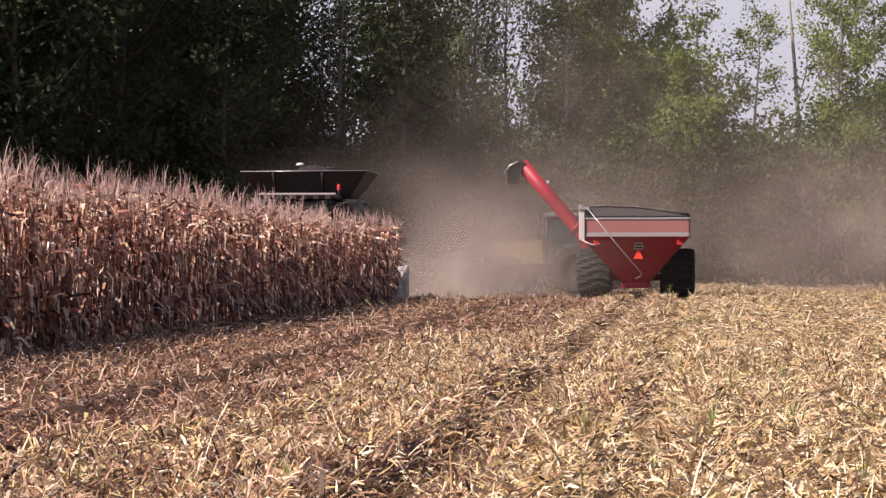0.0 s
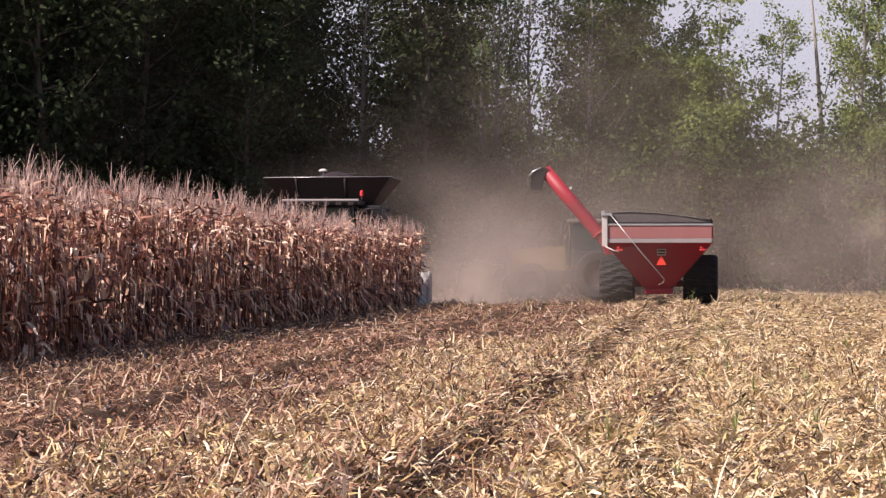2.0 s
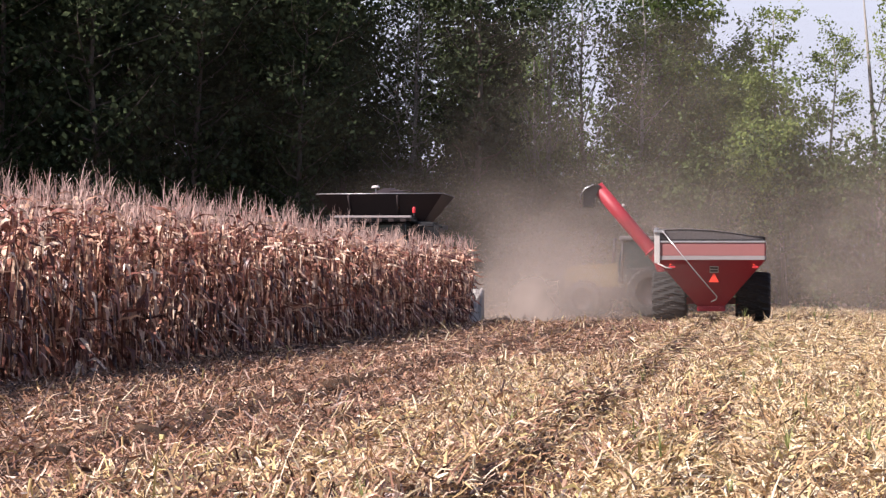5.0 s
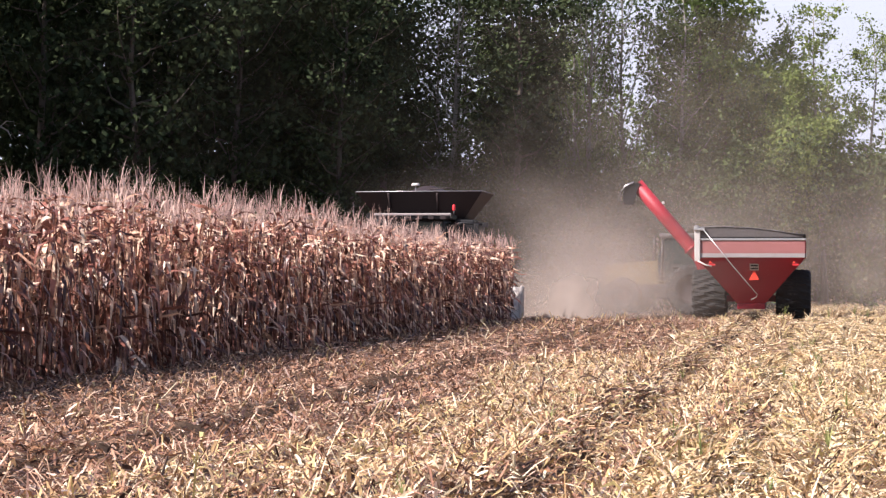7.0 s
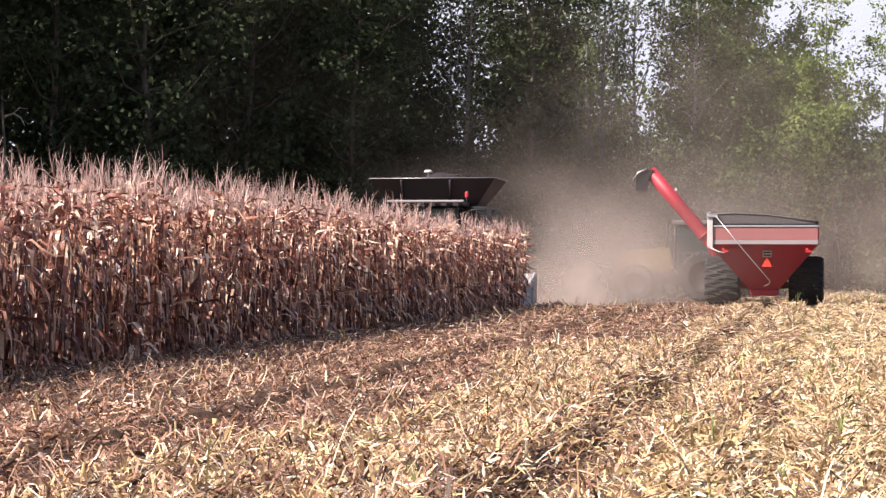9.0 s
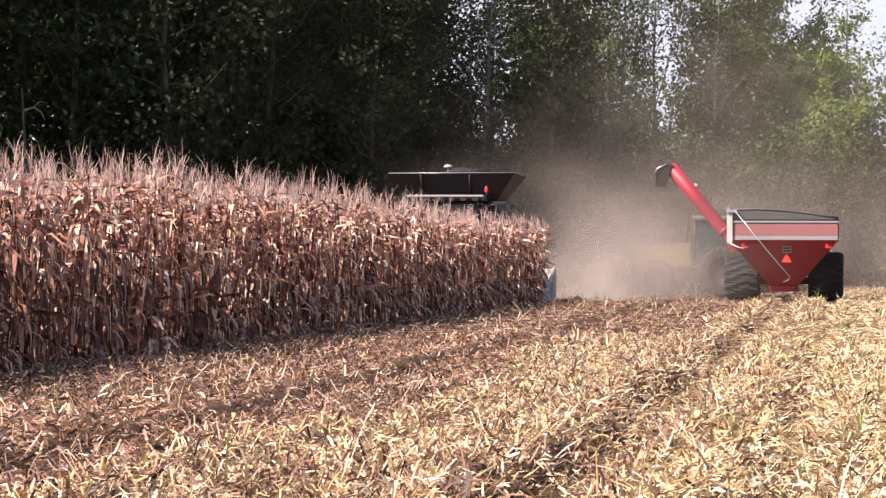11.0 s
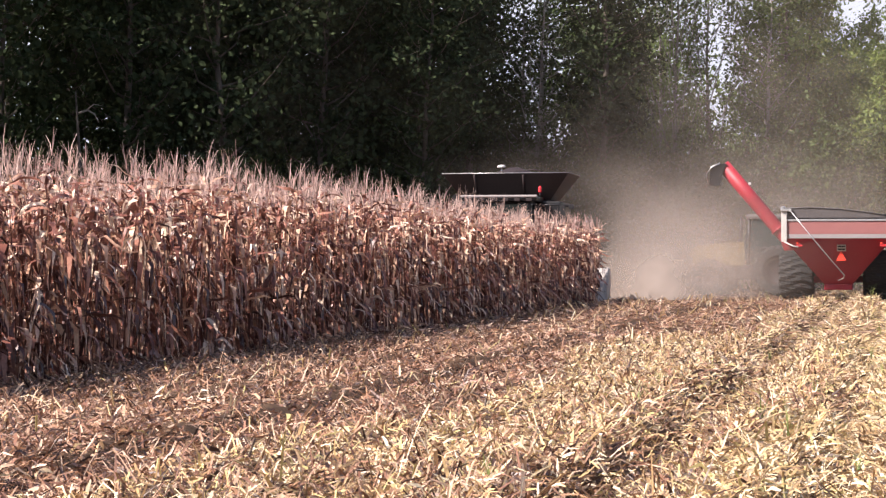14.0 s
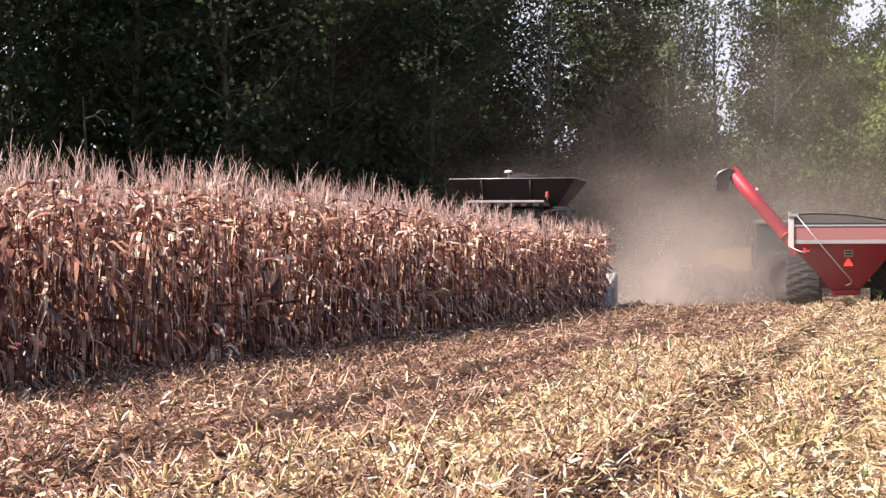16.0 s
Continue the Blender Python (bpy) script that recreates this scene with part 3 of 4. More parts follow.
part("limb", rod([(0.25, -0.1, 7.6), (0.55, -0.1, 7.85), (0.95, -0.2, 7.8)], 0.02, 5, None, [0.03, 0.02, 0.006]), PALE_BARK, dead)
for i in range(13):
    tree("bushy_tree", bush[0], -37 + i * 2.0, 138.5 + i * 1.15 + (i % 3) * 0.8, i * 77, 0.75, "low bushy green tree at the wood's edge", "undergrowth at the wood's edge")


def weed(x, y, size, seed):
    """A tuft of thin upright grass blades."""
    r = np.random.default_rng(seed)
    n = 9
    V, F = [], []
    for k in range(n):
        az, L, out = r.uniform(0, 6.28), size * r.uniform(0.5, 1.0), r.uniform(0.1, 0.45)
        w = np.array([-math.sin(az), math.cos(az), 0]) * 0.009
        if not V:
            V += [(-0.01, 0, 0), (0.01, 0, 0)]
        o = len(V)
        for t in (0.33, 0.67, 1):
            q = np.array([math.cos(az) * out * t * t * L, math.sin(az) * out * t * t * L, L * t * (1 - 0.15 * t)])
            V += [tuple(q - w * (1.1 - t)), tuple(q + w * (1.1 - t))]
        F += [(0, 1, o + 1, o)] + [(o + 2 * k_, o + 2 * k_ + 1, o + 2 * k_ + 3, o + 2 * k_ + 2) for k_ in range(2)]
    ob = new("weed", mesh_of("weed", np.array(V), np.array(F), WEED))
    ob.location = (x, y, float(relief(np.array(x), np.array(y))) - 0.02)
    tagged(ob, "thin pale green weed tuft growing in the residue", "weed", "weeds in the stubble")


def broken_stalk(x, y, h, lean):
    z = float(relief(np.array(x), np.array(y))) - 0.03
    ob = new("broken_stalk")
    ob.location = (x, y, z)
    tagged(ob, "short broken brown corn stalk standing upright", "corn stalk", "broken stalks in the stubble")
    part("stem", rod([(0, 0, 0), (lean * 0.4, 0.01, h * 0.5), (lean, 0.03, h)], 0.014, 7, None, [0.016, 0.014, 0.011]), HUSK, ob)
    part("leaf_sheath", rod([(0.01, 0, h * 0.3), (lean * 0.5 + 0.04, -0.02, h * 0.6), (lean + 0.09, -0.05, h * 0.5)], 0.01, 5, None, [0.012, 0.016, 0.003]), HUSK, ob)


for bx, by, bh, bl in ((-1.66, 29.8, 0.3, 0.02), (-4.4, 27, 0.22, 0.08), (0.9, 33, 0.24, -0.05), (-3.3, 41, 0.3, 0.06), (-6.5, 38, 0.26, -0.06), (1.3, 26, 0.2, 0.07), (-5.0, 50, 0.33, 0.05)):
    broken_stalk(bx, by, bh, bl)
weed_rng = np.random.default_rng(5)
for k in range(48):
    wy = 20 + 60 * weed_rng.random() ** 1.4
    weed(weed_rng.uniform(-2.6, 0.05 * wy + 0.6), wy, weed_rng.uniform(0.22, 0.5), 300 + k)
for wx, wy in ((1.5, 117), (1.95, 117.5), (-4.3, 112), (-5.6, 110), (3.6, 121), (0.6, 116), (-0.9, 117)):
    weed(wx, wy, 0.75, int(wy * 7))


# ---- distance ----
haze = bpy.data.materials.new("hazy_sky")
haze.use_nodes = True
hn = haze.node_tree
hn.nodes.remove(hn.nodes["Principled BSDF"])
glow = hn.nodes.new("ShaderNodeEmission")
glow.inputs[0].default_value, glow.inputs[1].default_value = (0.86, 0.91, 1.0, 1), 0.52
hn.links.new(glow.outputs[0], hn.nodes["Material Output"].inputs["Surface"])
backdrop = part("backdrop", box((-420, 1500, -5), (300, 1502, 260), 0), haze, None)
tagged(backdrop, "bright hazy sky beyond the trees", "sky", kind="structure")


# ---- machines ----
def wheel(parent, x, y, radius, width, lugs=22, rim_mat=None, low=0.0):
    """Tyre with angled lugs, and a dished rim."""
    w = new("wheel")
    w.parent = parent
    w.matrix_local = pose(x, y, radius + low)
    h, r = width / 2, radius
    bm = bmesh.new()
    section = [(0.52, -0.8), (0.6, -1), (0.86, -1.02), (0.93, -0.9), (0.95, -0.6), (0.955, -0.3), (0.96, 0), (0.955, 0.3), (0.95, 0.6), (0.93, 0.9), (0.86, 1.02), (0.6, 1), (0.52, 0.8)]
    sides = lugs * 6
    rings = []
    for f, q in section:
        ring = []
        for k in range(sides):
            a_ = 2 * math.pi * k / sides
            phase = (a_ * lugs / (2 * math.pi) - abs(q) * 0.85 + (0.5 if q > 0 else 0)) % 1
            lug = 0.055 if (phase < 0.42 and 0.84 < f) else 0.0
            ring.append(bm.verts.new((q * h, math.cos(a_) * r * (f + lug), math.sin(a_) * r * (f + lug))))
        rings.append(ring)
    for p_, n_ in zip(rings, rings[1:]):
        for k in range(sides):
            bm.faces.new((p_[k], p_[(k + 1) % sides], n_[(k + 1) % sides], n_[k]))
    part("tyre", bm, RUBBER, w)
    rb = lathe([(r * 0.53, -h * 0.82), (r * 0.5, -h * 0.6), (r * 0.42, -h * 0.4), (r * 0.14, -h * 0.34), (0.001, -h * 0.38)], 28)
    lathe([(0.001, h * 0.38), (r * 0.14, h * 0.34), (r * 0.42, h * 0.4), (r * 0.5, h * 0.6), (r * 0.53, h * 0.82)], 28, bm=rb)
    part("rim", rb, rim_mat or WHITE, w)
    return w


def loft(rings, close=True):
    """Skins matching rings of points."""
    bm = bmesh.new()
    vs = [[bm.verts.new(q) for q in ring] for ring in rings]
    n = len(vs[0])
    for a_, b_ in zip(vs, vs[1:]):
        for k in range(n if close else n - 1):
            bm.faces.new((a_[k], a_[(k + 1) % n], b_[(k + 1) % n], b_[k]))
    return bm


def rect(x0, x1, y0, y1, z):
    return [(x0, y0, z), (x1, y0, z), (x1, y1, z), (x0, y1, z)]


def slab(quad, thick):
    """A sheet with thickness from four corners."""
    bm = bmesh.new()
    q = [Vector(p) for p in quad]
    nrm = (q[1] - q[0]).cross(q[3] - q[0]).normalized() * thick
    a_, b_ = [bm.verts.new(p) for p in q], [bm.verts.new(p + nrm) for p in q]
    bm.faces.new(a_)
    bm.faces.new(b_[::-1])
    for k in range(4):
        bm.faces.new((a_[k], b_[k], b_[(k + 1) % 4], a_[(k + 1) % 4]))
    return bm


def grain_cart(place, turn):
    c = thing("grain_cart", place, turn, "red single-axle grain cart with dusty grey tarp and raised unloading auger", "grain cart")
    W, L = 1.925, 6.2
    z0, z1, z2 = 0.66, 2.34, 2.95
    hop = loft([rect(-0.46, 0.46, 1.35, 4.6, z0), rect(-W, W, 0, L, z1)])
    hop.faces.new([v for v in hop.verts if abs(v.co.z - z0) < 1e-4][:4])
    bmesh.ops.bevel(hop, geom=[e for e in hop.edges if len(e.link_faces) == 2], offset=0.03, segments=2, affect="EDGES")
    part("hopper", hop, RED, c, "dark red sloping hopper")
    part("chute", box((-0.5, 1.25, 0.5), (0.5, 4.7, 0.7), 0.03), RED, c)
    rear = part("rear_panel", box((-W, -0.03, z1 + 0.155), (W, 0.03, z2), 0.012), LIT_RED, c, "dusty red top panel, coloured paler for the sun on it")
    part("stripe", box((-W, -0.035, z1), (W, 0.032, z1 + 0.15), 0.01), STRIPE, rear, "dusty grey stripe")
    part("rim_rail", box((-W - 0.03, -0.06, z2), (W + 0.03, 0.06, z2 + 0.07), 0.015), STEEL, rear)
    for s, nm in ((-1, "side_panel"), (1, "side_panel")):
        side = part(nm, box((s * W - 0.03, 0.03, z1 + 0.155), (s * W + 0.03, L, z2), 0.012), RED, c)
        part("stripe", box((s * W - 0.034, 0.03, z1), (s * W + 0.034, L, z1 + 0.15), 0.01), STRIPE, side)
        part("rim_rail", box((s * W - 0.05, 0.06, z2), (s * W + 0.05, L, z2 + 0.07), 0.015), STEEL, side)
    part("front_panel", box((-W, L, z1), (W, L + 0.06, z2), 0.012), RED, c)
    rings = []
    for y, hgt in ((0.03, 0.31), (0.3, 0.32), (1.1, 0.34), (2.3, 0.36), (4.0, 0.34), (5.4, 0.25), (6.3, 0.1)):
        ring = []
        for k in range(13):
            u = -1 + k / 6
            sag = 0.03 * math.sin(9 * u + y * 2)
            ring.append((u * (W + 0.02), y, z2 + 0.08 + max(0.0, hgt * (1 - 0.3 * u * u) * (1.0 - 0.42 * u) + sag * hgt)))
        rings.append(ring)
    tarp = loft(rings, False)
    for f in tarp.faces:
        f.smooth = True
    cover = part("tarp", tarp, TARP, c, "dusty grey sagging roll tarp")
    ridge = [(W - 0.05, 3.1), (W * 0.55, 3.25), (0.1, 3.37), (-W * 0.5, 3.42), (-W + 0.05, 3.4)]
    part("bulkhead", prism([(-W + 0.05, z2 + 0.07), (W - 0.05, z2 + 0.07)] + ridge, 1, -0.03, 0.02), BULKHEAD, c, "dusty grey sheet closing the end under the tarp")
    part("tarp_bow", rod([(x, -0.04, z + 0.02) for x, z in ridge], 0.02, 8), TARP, c, "dark edge bow of the tarp")
    part("tarp_end", box((-W + 0.06, -0.05, z2 + 0.06), (W - 0.05, 0.0, z2 + 0.13), 0.01), BLACK, cover)
    roll = part("roll_tube", rod([(-W - 0.02, -0.14, 3.43), (-W - 0.02, 2.0, 3.45), (-W - 0.02, 6.2, 3.38)], 0.06, 10), STEEL, c, "bright rolled tarp tube")
    part("tube_bracket", box((-W - 0.08, -0.16, 3.3), (-W + 0.3, -0.06, 3.4), 0.012), STEEL, roll)
    part("corner_post", box((-W - 0.06, -0.1, 2.22), (-W + 0.14, 0.0, 3.38), 0.02), WHITE, c, "pale dusty corner post")
    part("post_brace", rod([(-W + 0.05, -0.1, 2.22), (-W + 0.35, -0.16, 2.07), (-W + 0.55, -0.16, 2.03)], 0.025), WHITE, c)
    part("crank_handle", rod([(-W + 0.2, -0.14, 3.4), (-0.6, -0.34, 2.02), (0.14, -0.2, 1.15), (0.24, -0.1, 1.03), (0.2, -0.1, 0.93), (0.02, 0.0, 0.85)], 0.016, 8), STEEL, c, "thin steel crank rod")
    for x, d in ((-1.36, 1), (1.6, -1)):
        lamp = part("tail_lamp", box((x - 0.12, -0.02, 2.05), (x + 0.12, 0.06, 2.12), 0.015), LAMP, c, "red tail lamp")
        part("lamp_arm", box((x - 0.03, 0.0, 2.12), (x + 0.03, 0.5, 2.17), 0.008), RED, lamp)
        part("amber_lamp", box((x - 0.1, -0.03, 2.14), (x - 0.02, 0.05, 2.2), 0.015), SIGN, lamp)
    y_at = lambda z: (z1 - z) / (z1 - z0) * 1.35
    plate = slab([(-0.03, y_at(1.89) - 0.06, 1.89), (0.29, y_at(1.89) - 0.06, 1.89), (0.29, y_at(2.12) - 0.06, 2.12), (-0.03, y_at(2.12) - 0.06, 2.12)], 0.01)
    pl = part("plate", plate, GREY, c, "small grey plate with dark bars")
    for k in range(2):
        za, zb = 1.93 + 0.1 * k, 1.98 + 0.1 * k
        part("bar", slab([(0.0, y_at(za) - 0.085, za), (0.26, y_at(za) - 0.085, za), (0.26, y_at(zb) - 0.085, zb), (0.0, y_at(zb) - 0.085, zb)], 0.006), TANK, pl)
    tri = prism([(-0.06, 1.55), (0.3, 1.55), (0.145, 1.86), (0.095, 1.86)], 1, 0.3, 0.33)
    part("slow_vehicle_sign", tri, SIGN, c, "bright orange warning triangle")
    for x in (-1.53, 1.5):
        wheel(c, x, 3.0, 1.01, 1.24, low=-0.1)
    part("axle", box((-1.3, 2.85, 0.75), (1.3, 3.15, 1.0), 0.03), RED, c)
    part("frame", box((-0.55, 1.2, 0.95), (0.55, 6.4, 1.1), 0.03), RED, c)
    part("drawbar", rod([(0, 6.0, 0.8), (-0.2, 7.6, 0.62), (-0.5, 8.6, 0.55)], 0.1, 8), RED, c)
    base, top = Vector((-2.0, 6.0, 2.37)), Vector((-4.35, 6.0, 5.12))
    aug = part("auger", rod([(-1.6, 6.0, 1.3), base, base.lerp(top, 0.5), top], 0.25, 18), RED, c, "raised red unloading auger tube")
    part("flange", rod([base.lerp(top, 0.12), base.lerp(top, 0.14)], 0.31, 18), RED, aug)
    part("work_lamp", box((-3.4, 5.7, 4.37), (-3.3, 5.78, 4.47), 0.02), WHITE, aug)
    hood = loft([[(top.x - 0.32, 5.72, 5.15), (top.x + 0.14, 5.72, 5.17), (top.x + 0.14, 6.28, 5.17), (top.x - 0.32, 6.28, 5.15)],
                 [(top.x - 0.48, 5.74, 4.87), (top.x - 0.02, 5.74, 4.79), (top.x - 0.02, 6.26, 4.79), (top.x - 0.48, 6.26, 4.87)],
                 [(top.x - 0.5, 5.76, 4.37), (top.x - 0.1, 5.76, 4.35), (top.x - 0.1, 6.24, 4.35), (top.x - 0.5, 6.24, 4.37)]])
    part("spout", hood, BLACK, aug, "black rubber spout")
    part("spout_bar", rod([(top.x - 0.1, 5.7, 5.19), (top.x - 0.42, 5.68, 5.05), (top.x - 0.6, 5.68, 4.79), (top.x - 0.56, 5.68, 4.47)], 0.03, 6), STEEL, aug)
    return c


def combine(place, turn):
    c = thing("combine_harvester", place, turn, "black combine harvester with flared grain tank working in the corn", "combine harvester")
    part("body", box((-1.55, 0.2, 1.0), (1.55, 6.8, 3.45), 0.08), BLACK, c)
    part("rear_hood", prism([(6.8, 1.2), (8.2, 1.5), (8.0, 2.6), (6.8, 3.3)], 0, -1.3, 1.3, 0.05), BLACK, c)
    cab = part("cab", box((-1.05, -1.7, 1.85), (1.05, 0.2, 3.4), 0.12), BLACK, c, "dark operator cab")
    part("windscreen", box((-0.95, -1.73, 1.95), (0.95, -1.69, 3.3), 0.015), GLASS, cab, "dark tinted windscreen")
    part("side_window", box((1.04, -1.5, 2.1), (1.07, 0.0, 3.3), 0.012), GLASS, cab)
    part("side_window", box((-1.07, -1.5, 2.1), (-1.04, 0.0, 3.3), 0.012), GLASS, cab)
    roof = part("cab_roof", box((-1.3, -1.95, 3.4), (1.25, 0.25, 3.56), 0.05), BLACK, cab)
    part("visor", box((-1.32, -2.02, 3.52), (1.27, -1.8, 3.60), 0.03), STRIPE, roof, "pale dusty roof visor")
    for k in range(6):
        part("work_lamp", box((-1.1 + 0.4 * k, -2.0, 3.39), (-0.9 + 0.4 * k, -1.9, 3.5), 0.02), TANK, roof)
    lo, hi = (-1.45, 1.45, 0.35, 3.2), (-2.14, 2.16, -0.35, 3.9)
    z0, z1 = 3.42, 4.36
    A = [(lo[0], lo[2], z0), (lo[1], lo[2], z0), (lo[1], lo[3], z0), (lo[0], lo[3], z0)]
    B = [(hi[0], hi[2], z1), (hi[1], hi[2], z1 + 0.02), (hi[1], hi[3], z1), (hi[0], hi[3], z1)]
    tank = part("grain_tank", box((-1.45, 0.35, 3.3), (1.45, 3.2, 3.45), 0.03), TANK, c)
    for k, nm in enumerate(("front", "side", "back", "side")):
        a_, b_ = k, (k + 1) % 4
        pan = part("tank_panel", slab([A[a_], A[b_], B[b_], B[a_]], -0.03), TANK, tank, "dusty dark flared tank panel")
        part("rim_edge", rod([B[a_], B[b_]], 0.014, 6), STEEL, pan, "worn bright rim edge")
        if k == 0:
            for x in (-1.05, 0.62):
                part("stiffener", rod([(x * 0.95, 0.3, 3.48), (x, -0.36, 4.3)], 0.04, 6), TANK, pan)
    heap = bmesh.new()
    bmesh.ops.create_cone(heap, segments=24, radius1=1.0, radius2=0.12, depth=0.42, cap_ends=True)
    for v in heap.verts:
        v.co = (v.co.x * 1.35 + 0.1, v.co.y * 1.2 + 1.7, v.co.z + 4.4)
    part("grain_heap", heap, TANK, tank, "dark dusty heap over the tank")
    ant = part("antenna_mast", rod([(-0.12, -0.3, 4.36), (-0.12, -0.3, 4.56)], 0.03, 6), STEEL, tank)
    dome = lathe([(0.001, 0.1), (0.1, 0.085), (0.15, 0.03), (0.15, 0.0), (0.001, -0.01)], 18, "z")
    for v in dome.verts:
        v.co += Vector((-0.12, -0.3, 4.56))
    part("receiver", dome, WHITE, ant, "white satellite receiver dome")
    part("cover_bar", rod([(0.3, 0.2, 4.46), (1.0, 0.2, 4.5), (1.25, 0.2, 4.4)], 0.02, 6), TANK, tank)
    bea = part("beacon", lathe([(0.06, 3.72), (0.06, 3.86), (0.04, 3.91), (0.001, 3.92)], 14, "z"), LAMP, c, "red beacon lamp")
    bea.location = (1.22, -0.6, 0)
    part("beacon_post", rod([(0, 0, 3.5), (0, 0, 3.73)], 0.025, 6), BLACK, bea)
    part("engine_box", box((1.2, 0.0, 2.6), (1.85, 1.6, 3.42), 0.06), BLACK, c)
    mir = part("mirror", box((1.98, -1.5, 2.75), (2.16, -1.42, 3.25), 0.03), BLACK, c, "black mirror on an arm")
    part("mirror_arm", rod([(1.05, -1.4, 3.2), (1.6, -1.46, 3.28), (2.35, -1.46, 3.22)], 0.035, 6), BLACK, mir)
    part("work_lamp", box((2.28, -1.52, 3.13), (2.45, -1.4, 3.28), 0.02), BLACK, mir)
    part("folded_auger", rod([(-1.75, 0.6, 3.5), (-1.85, 7.4, 3.55)], 0.2, 14), BLACK, c)
    for x in (-1.75, 1.75):
        wheel(c, x, 0.6, 0.98, 0.8, rim_mat=BLACK)
    for x in (-1.45, 1.45):
        wheel(c, x, 5.6, 0.62, 0.5, 18, BLACK)
    part("feeder_house", prism([(-2.9, 0.5), (-2.9, 1.2), (-0.4, 2.1), (-0.4, 1.2)], 0, -0.7, 0.7, 0.03), BLACK, c)
    head = part("corn_header", prism([(-3.0, 0.25), (-2.6, 0.2), (-2.4, 1.15), (-2.75, 1.1)], 0, -3.6, 3.6, 0.02), GREY, c, "grey corn header")
    for k in range(11):
        x = -3.5 + 7.0 * k / 10
        end = k in (0, 10)
        snout = loft([[(x - 0.03, -5.0, 0.08), (x + 0.03, -5.0, 0.08), (x + 0.03, -5.0, 0.13), (x - 0.03, -5.0, 0.13)],
                      [(x - 0.2, -4.0, 0.1), (x + 0.2, -4.0, 0.1), (x + 0.13, -4.0, 0.55), (x - 0.13, -4.0, 0.55)],
                      [(x - 0.27, -2.8, 0.2), (x + 0.27, -2.8, 0.2), (x + 0.17, -2.8, 1.12 if end else 0.85), (x - 0.17, -2.8, 1.12 if end else 0.85)]])
        part("snout", snout, GREY, head, "grey plastic snout")
    for s in (-1, 1):
        part("end_shield", prism([(-3.9, 0.15), (-2.4, 0.15), (-2.35, 1.1), (-2.8, 1.2), (-3.5, 0.95)], 0, s * 3.7 - 0.05, s * 3.7 + 0.05, 0.03), GREY, head, "pale dusty end shield")
    return c


def tractor(place, turn):
    """Faces +y before it is turned."""
    c = thing("tractor", place, turn, "dusty yellow tractor with dark cab half hidden in dust", "tractor")
    part("hood", prism([(0.6, 1.15), (2.7, 1.15), (2.85, 1.75), (2.5, 1.98), (0.6, 2.12)], 0, -0.45, 0.45, 0.06), YELLOW, c, "yellow engine hood")
    part("grille", box((-0.36, 2.72, 1.2), (0.36, 2.87, 1.8), 0.03), BLACK, c)
    part("chassis", box((-0.4, -1.4, 0.65), (0.4, 2.6, 1.2), 0.05), BLACK, c)
    cab = part("cab", prism([(-1.35, 1.35), (0.55, 1.35), (0.6, 2.2), (0.3, 2.98), (-1.2, 2.98)], 0, -0.8, 0.8, 0.05), GLASS, c, "dark glazed cab")
    part("cab_roof", box((-0.9, -1.4, 2.98), (0.9, 0.5, 3.16), 0.06), BULKHEAD, cab, "dusty grey cab roof")
    for x in (-0.8, 0.8):
        for y in (-1.3, 0.4):
            part("cab_post", rod([(x, y, 1.3), (x, y * 0.92, 3.0)], 0.05, 6), BLACK, cab)
    for x in (-0.95, 0.95):
        part("fender", box((x - 0.3, -1.6, 1.8), (x + 0.3, -0.1, 1.9), 0.04), BLACK, c)
        wheel(c, x * 1.15, -0.85, 0.98, 0.7, rim_mat=TANK)
        wheel(c, x, 1.9, 0.72, 0.5, 18, TANK)
    part("exhaust", rod([(0.4, 1.0, 2.0), (0.42, 0.95, 3.1)], 0.06, 8), BLACK, c)
    return c


grain_cart((-2.14, 120.0, -0.17), 0)
combine((-13.2, 113.5, 0), 0)
tractor((-5.2, 131.0, 0), 80)


# ---- residue round the camera's stand ----
litter("residue_round_the_stand", STRAW, 30000, -7.0, 17.6, lambda y: -6.5 + 0 * y, lambda y: 6.5 + 0 * y, 1.0, 1, "shredded golden corn leaves and stalks covering the field", 0.05)
litter("brown_residue_round_the_stand", HUSK, 14000, -7.0, 17.6, lambda y: -6.5 + 0 * y, lambda y: 6.5 + 0 * y, 1.0, 1, "shredded brown corn leaves and stalks covering the field", 0.04)


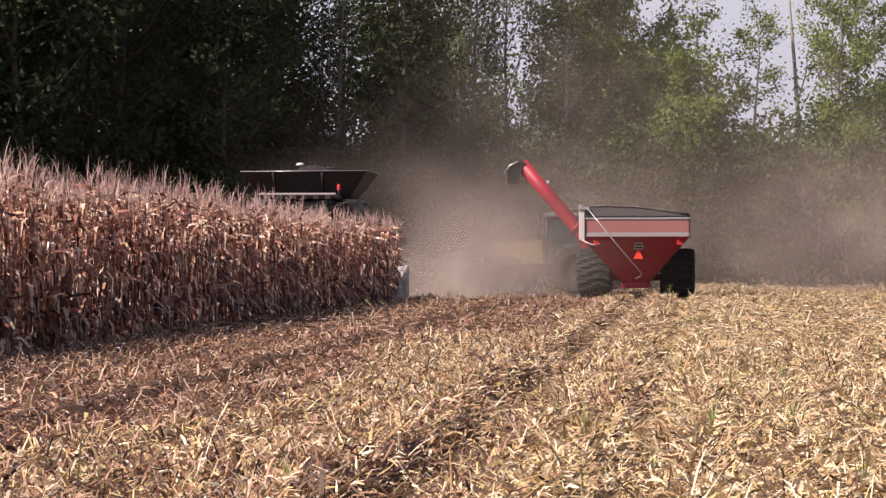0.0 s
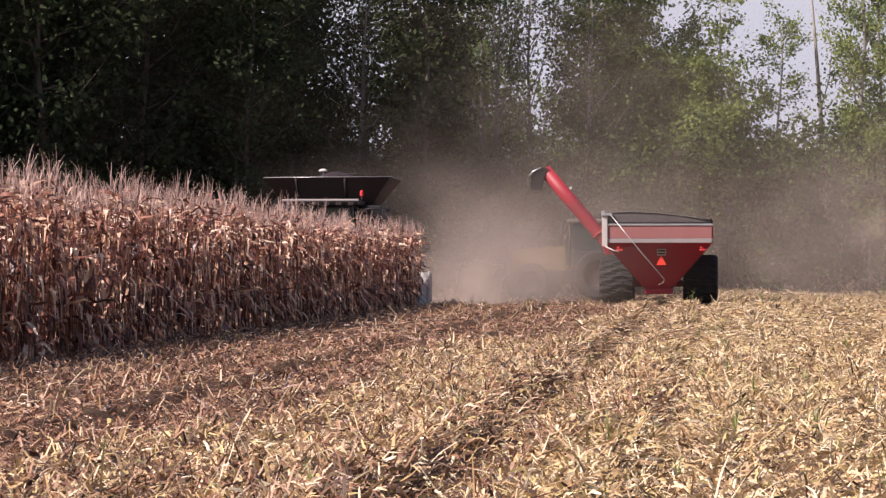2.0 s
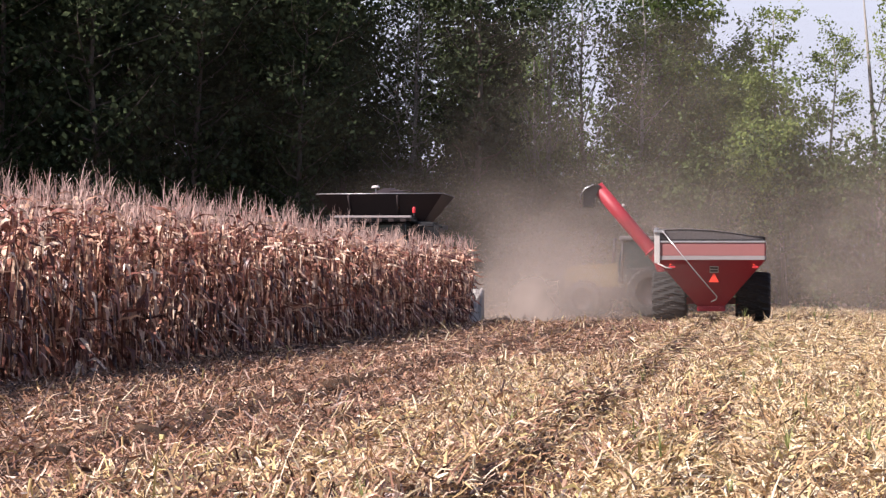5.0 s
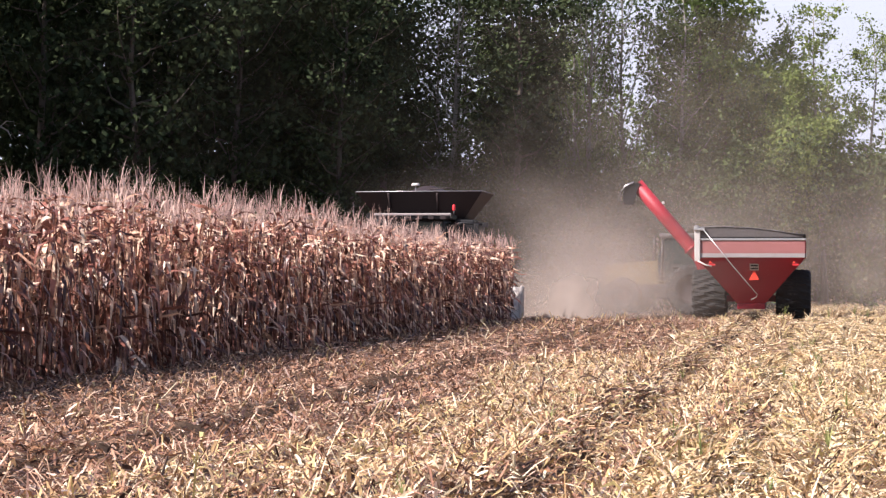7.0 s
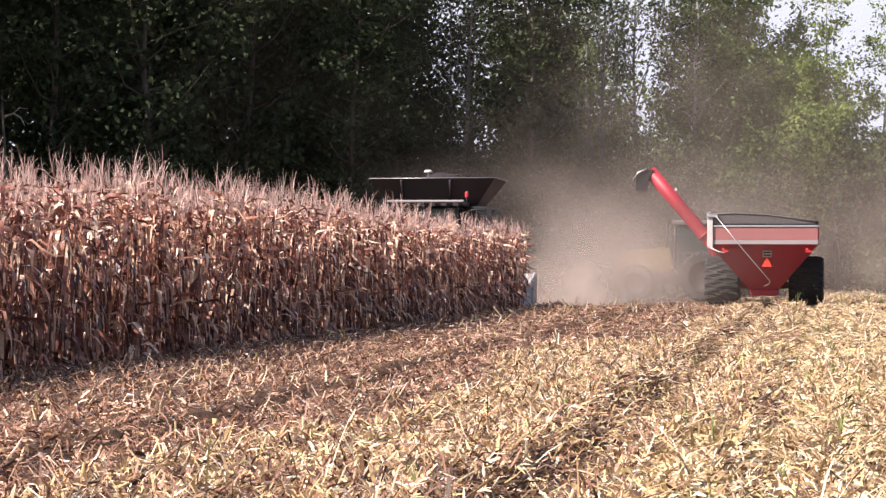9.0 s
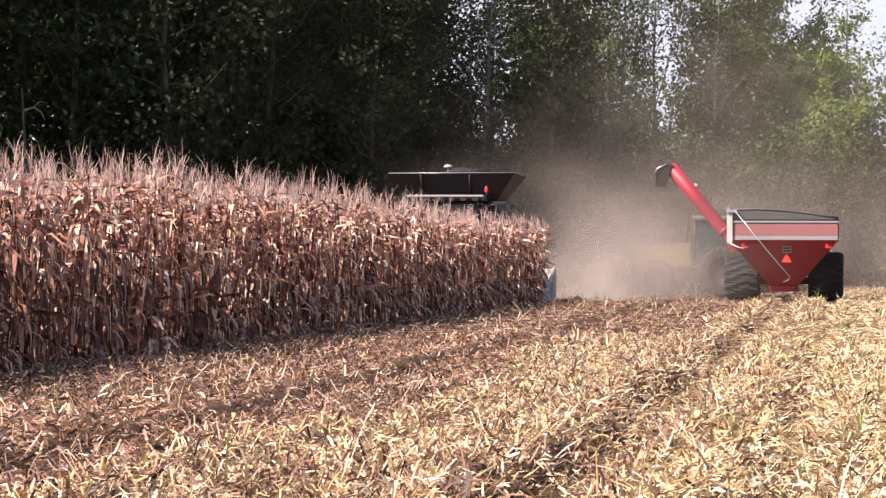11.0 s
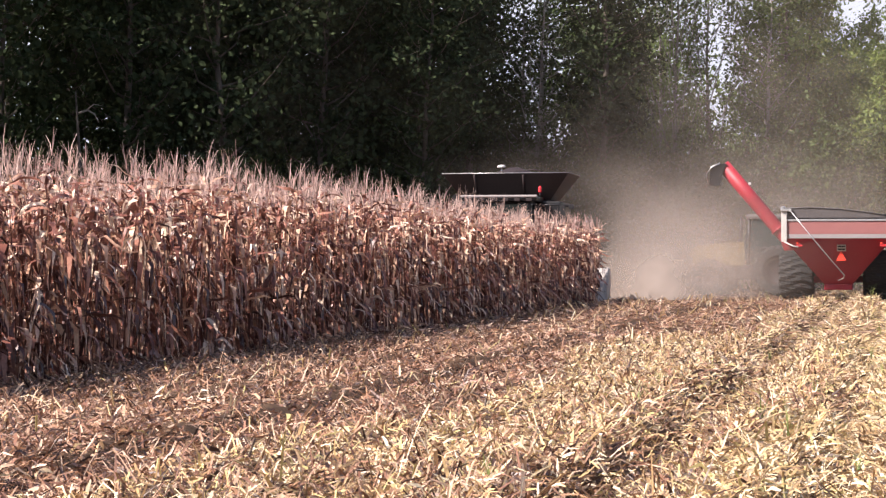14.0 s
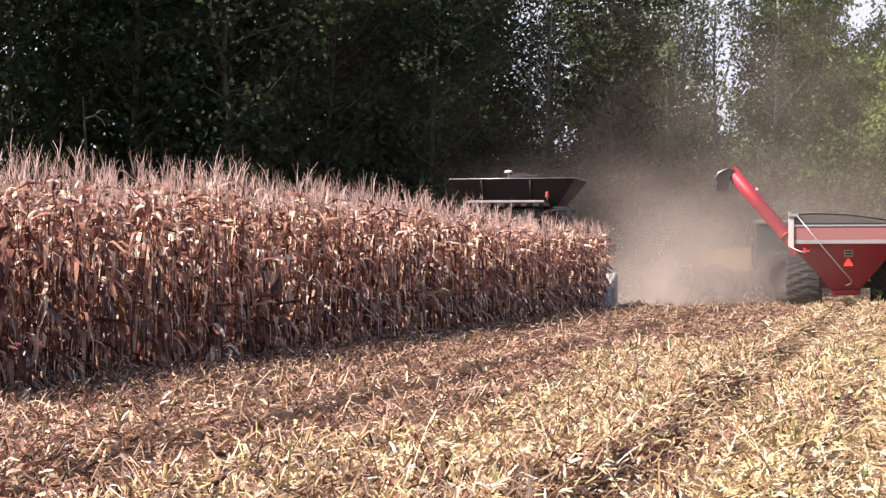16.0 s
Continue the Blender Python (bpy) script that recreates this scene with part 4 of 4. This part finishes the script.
# ---- dust ----
def dust_material():
    """Thin dust: mostly clear, thickest in the middle of each puff and broken up by noise."""
    m = bpy.data.materials.new("airborne_dust")
    m.use_nodes = True
    n, l = m.node_tree.nodes, m.node_tree.links
    n.remove(n["Principled BSDF"])
    diff, back, both = n.new("ShaderNodeBsdfDiffuse"), n.new("ShaderNodeBsdfTranslucent"), n.new("ShaderNodeMixShader")
    for sh in (diff, back):
        sh.inputs["Color"].default_value = (0.49, 0.41, 0.355, 1)
        l.new(sh.outputs[0], both.inputs[1 if sh == diff else 2])
    clear, mix = n.new("ShaderNodeBsdfTransparent"), n.new("ShaderNodeMixShader")
    att, tc, tex = n.new("ShaderNodeAttribute"), n.new("ShaderNodeTexCoord"), n.new("ShaderNodeTexNoise")
    att.attribute_name = "thickness"
    tex.inputs["Scale"].default_value, tex.inputs["Detail"].default_value = 0.45, 3
    l.new(tc.outputs["Object"], tex.inputs["Vector"])
    rng_ = n.new("ShaderNodeMapRange")
    rng_.inputs["From Min"].default_value, rng_.inputs["From Max"].default_value = 0.3, 0.7
    rng_.inputs["To Min"].default_value = 0.55
    l.new(tex.outputs["Fac"], rng_.inputs["Value"])
    mul = n.new("ShaderNodeMath")
    mul.operation = "MULTIPLY"
    l.new(att.outputs["Fac"], mul.inputs[0])
    l.new(rng_.outputs["Result"], mul.inputs[1])
    l.new(mul.outputs[0], mix.inputs[0])
    l.new(clear.outputs[0], mix.inputs[1])
    l.new(both.outputs[0], mix.inputs[2])
    l.new(mix.outputs[0], n["Material Output"].inputs["Surface"])
    return m


def dust(name, puffs, label):
    """Leaning, billowing layers of thin dust; how thick each is at a place comes from the puffs round it and a broken-up noise.
    A puff is place, spread and thickness."""
    P, S = np.array([p for p, _, _ in puffs]), np.array([q for _, q, _ in puffs])
    T = np.array([t for _, _, t in puffs])
    xs, zs = np.arange(-38, 16.1, 0.45), np.concatenate([[0.1], np.arange(0.4, 13.1, 0.42)])
    VV, FF, DD, o = [], [], [], 0
    for layer, y0 in enumerate((110.9, 112.3, 114.6, 118.8, 123.8, 129.5, 135.5, 142.0)):
        X, Z = np.meshgrid(xs, zs)
        Y = y0 + 0.62 * Z + 0.7 * np.sin(0.45 * X + 1.7 * layer) + 0.4 * np.sin(1.1 * X + 0.8 * Z + layer)
        V = np.stack([X, Y, Z], -1).reshape(-1, 3)
        d = np.zeros(len(V))
        for p, q, t in zip(P, S, T):
            d += t * np.exp(-0.5 * (((V - p) / q) ** 2).sum(1))
        lump = np.array([noise.fractal(Vector((v[0] * 0.3, v[1] * 0.25, v[2] * 0.42)), 0.9, 2.1, 4) for v in V])
        d = np.clip(d * np.clip(0.92 + 0.65 * lump, 0.42, 1.8), 0, 0.66)
        d[d < 0.002] = 0
        nx_ = len(xs)
        a_ = (np.arange(len(zs) - 1)[:, None] * nx_ + np.arange(nx_ - 1)[None]).ravel()
        quads = np.stack([a_, a_ + 1, a_ + nx_ + 1, a_ + nx_], 1)
        quads = quads[d[quads].max(1) > 0]
        VV.append(V)
        DD.append(d)
        FF.append(quads + o)
        o += len(V)
    me = mesh_of(name, np.concatenate(VV), np.concatenate(FF), dust_material(), True)
    me.attributes.new("thickness", "FLOAT", "POINT").data.foreach_set("value", np.concatenate(DD).astype(np.float32))
    return tagged(new(name, me), label, "dust", kind="stuff")


# The faint puff at x -26 is added haze that lifts the wood's blacks.
dust("dust_cloud", [((-8.5, 112.4, 0.3), (1.2, 1.6, 0.8), 0.6), ((-8.1, 112.2, 0.9), (1.3, 1.7, 1.3), 0.6), ((-26, 137, 6.0), (9, 8, 6.0), 0.006), ((-7.4, 118, 0.8), (1.8, 5, 1.2), 0.26), ((-6.4, 127, 1.7), (2.4, 6, 1.6), 0.17),
                    ((-9.2, 130, 3.6), (2.2, 5, 1.5), 0.12), ((-13.0, 122, 4.3), (1.6, 3, 0.5), 0.09), ((-5.0, 121.5, 3.8), (1.8, 2, 1.3), 0.11), ((5.2, 132, 1.2), (3.2, 6, 1.6), 0.17),
                    ((0.0, 140, 2.0), (4.5, 5, 2.0), 0.15), ((5.5, 142, 3.6), (3.5, 5, 2.4), 0.17), ((11, 138, 3.0), (4, 6, 2.2), 0.16), ((-6.0, 144, 3.5), (5, 5, 2.2), 0.09),
                    ((-1.5, 149, 8.0), (5, 5, 3.6), 0.09), ((6.0, 148, 8.0), (5, 5, 3.0), 0.055), ((-8.0, 149, 8.5), (4.5, 5, 3.6), 0.085)],
     "brown dust raised by the machines over the field, with faint haze added before the wood")
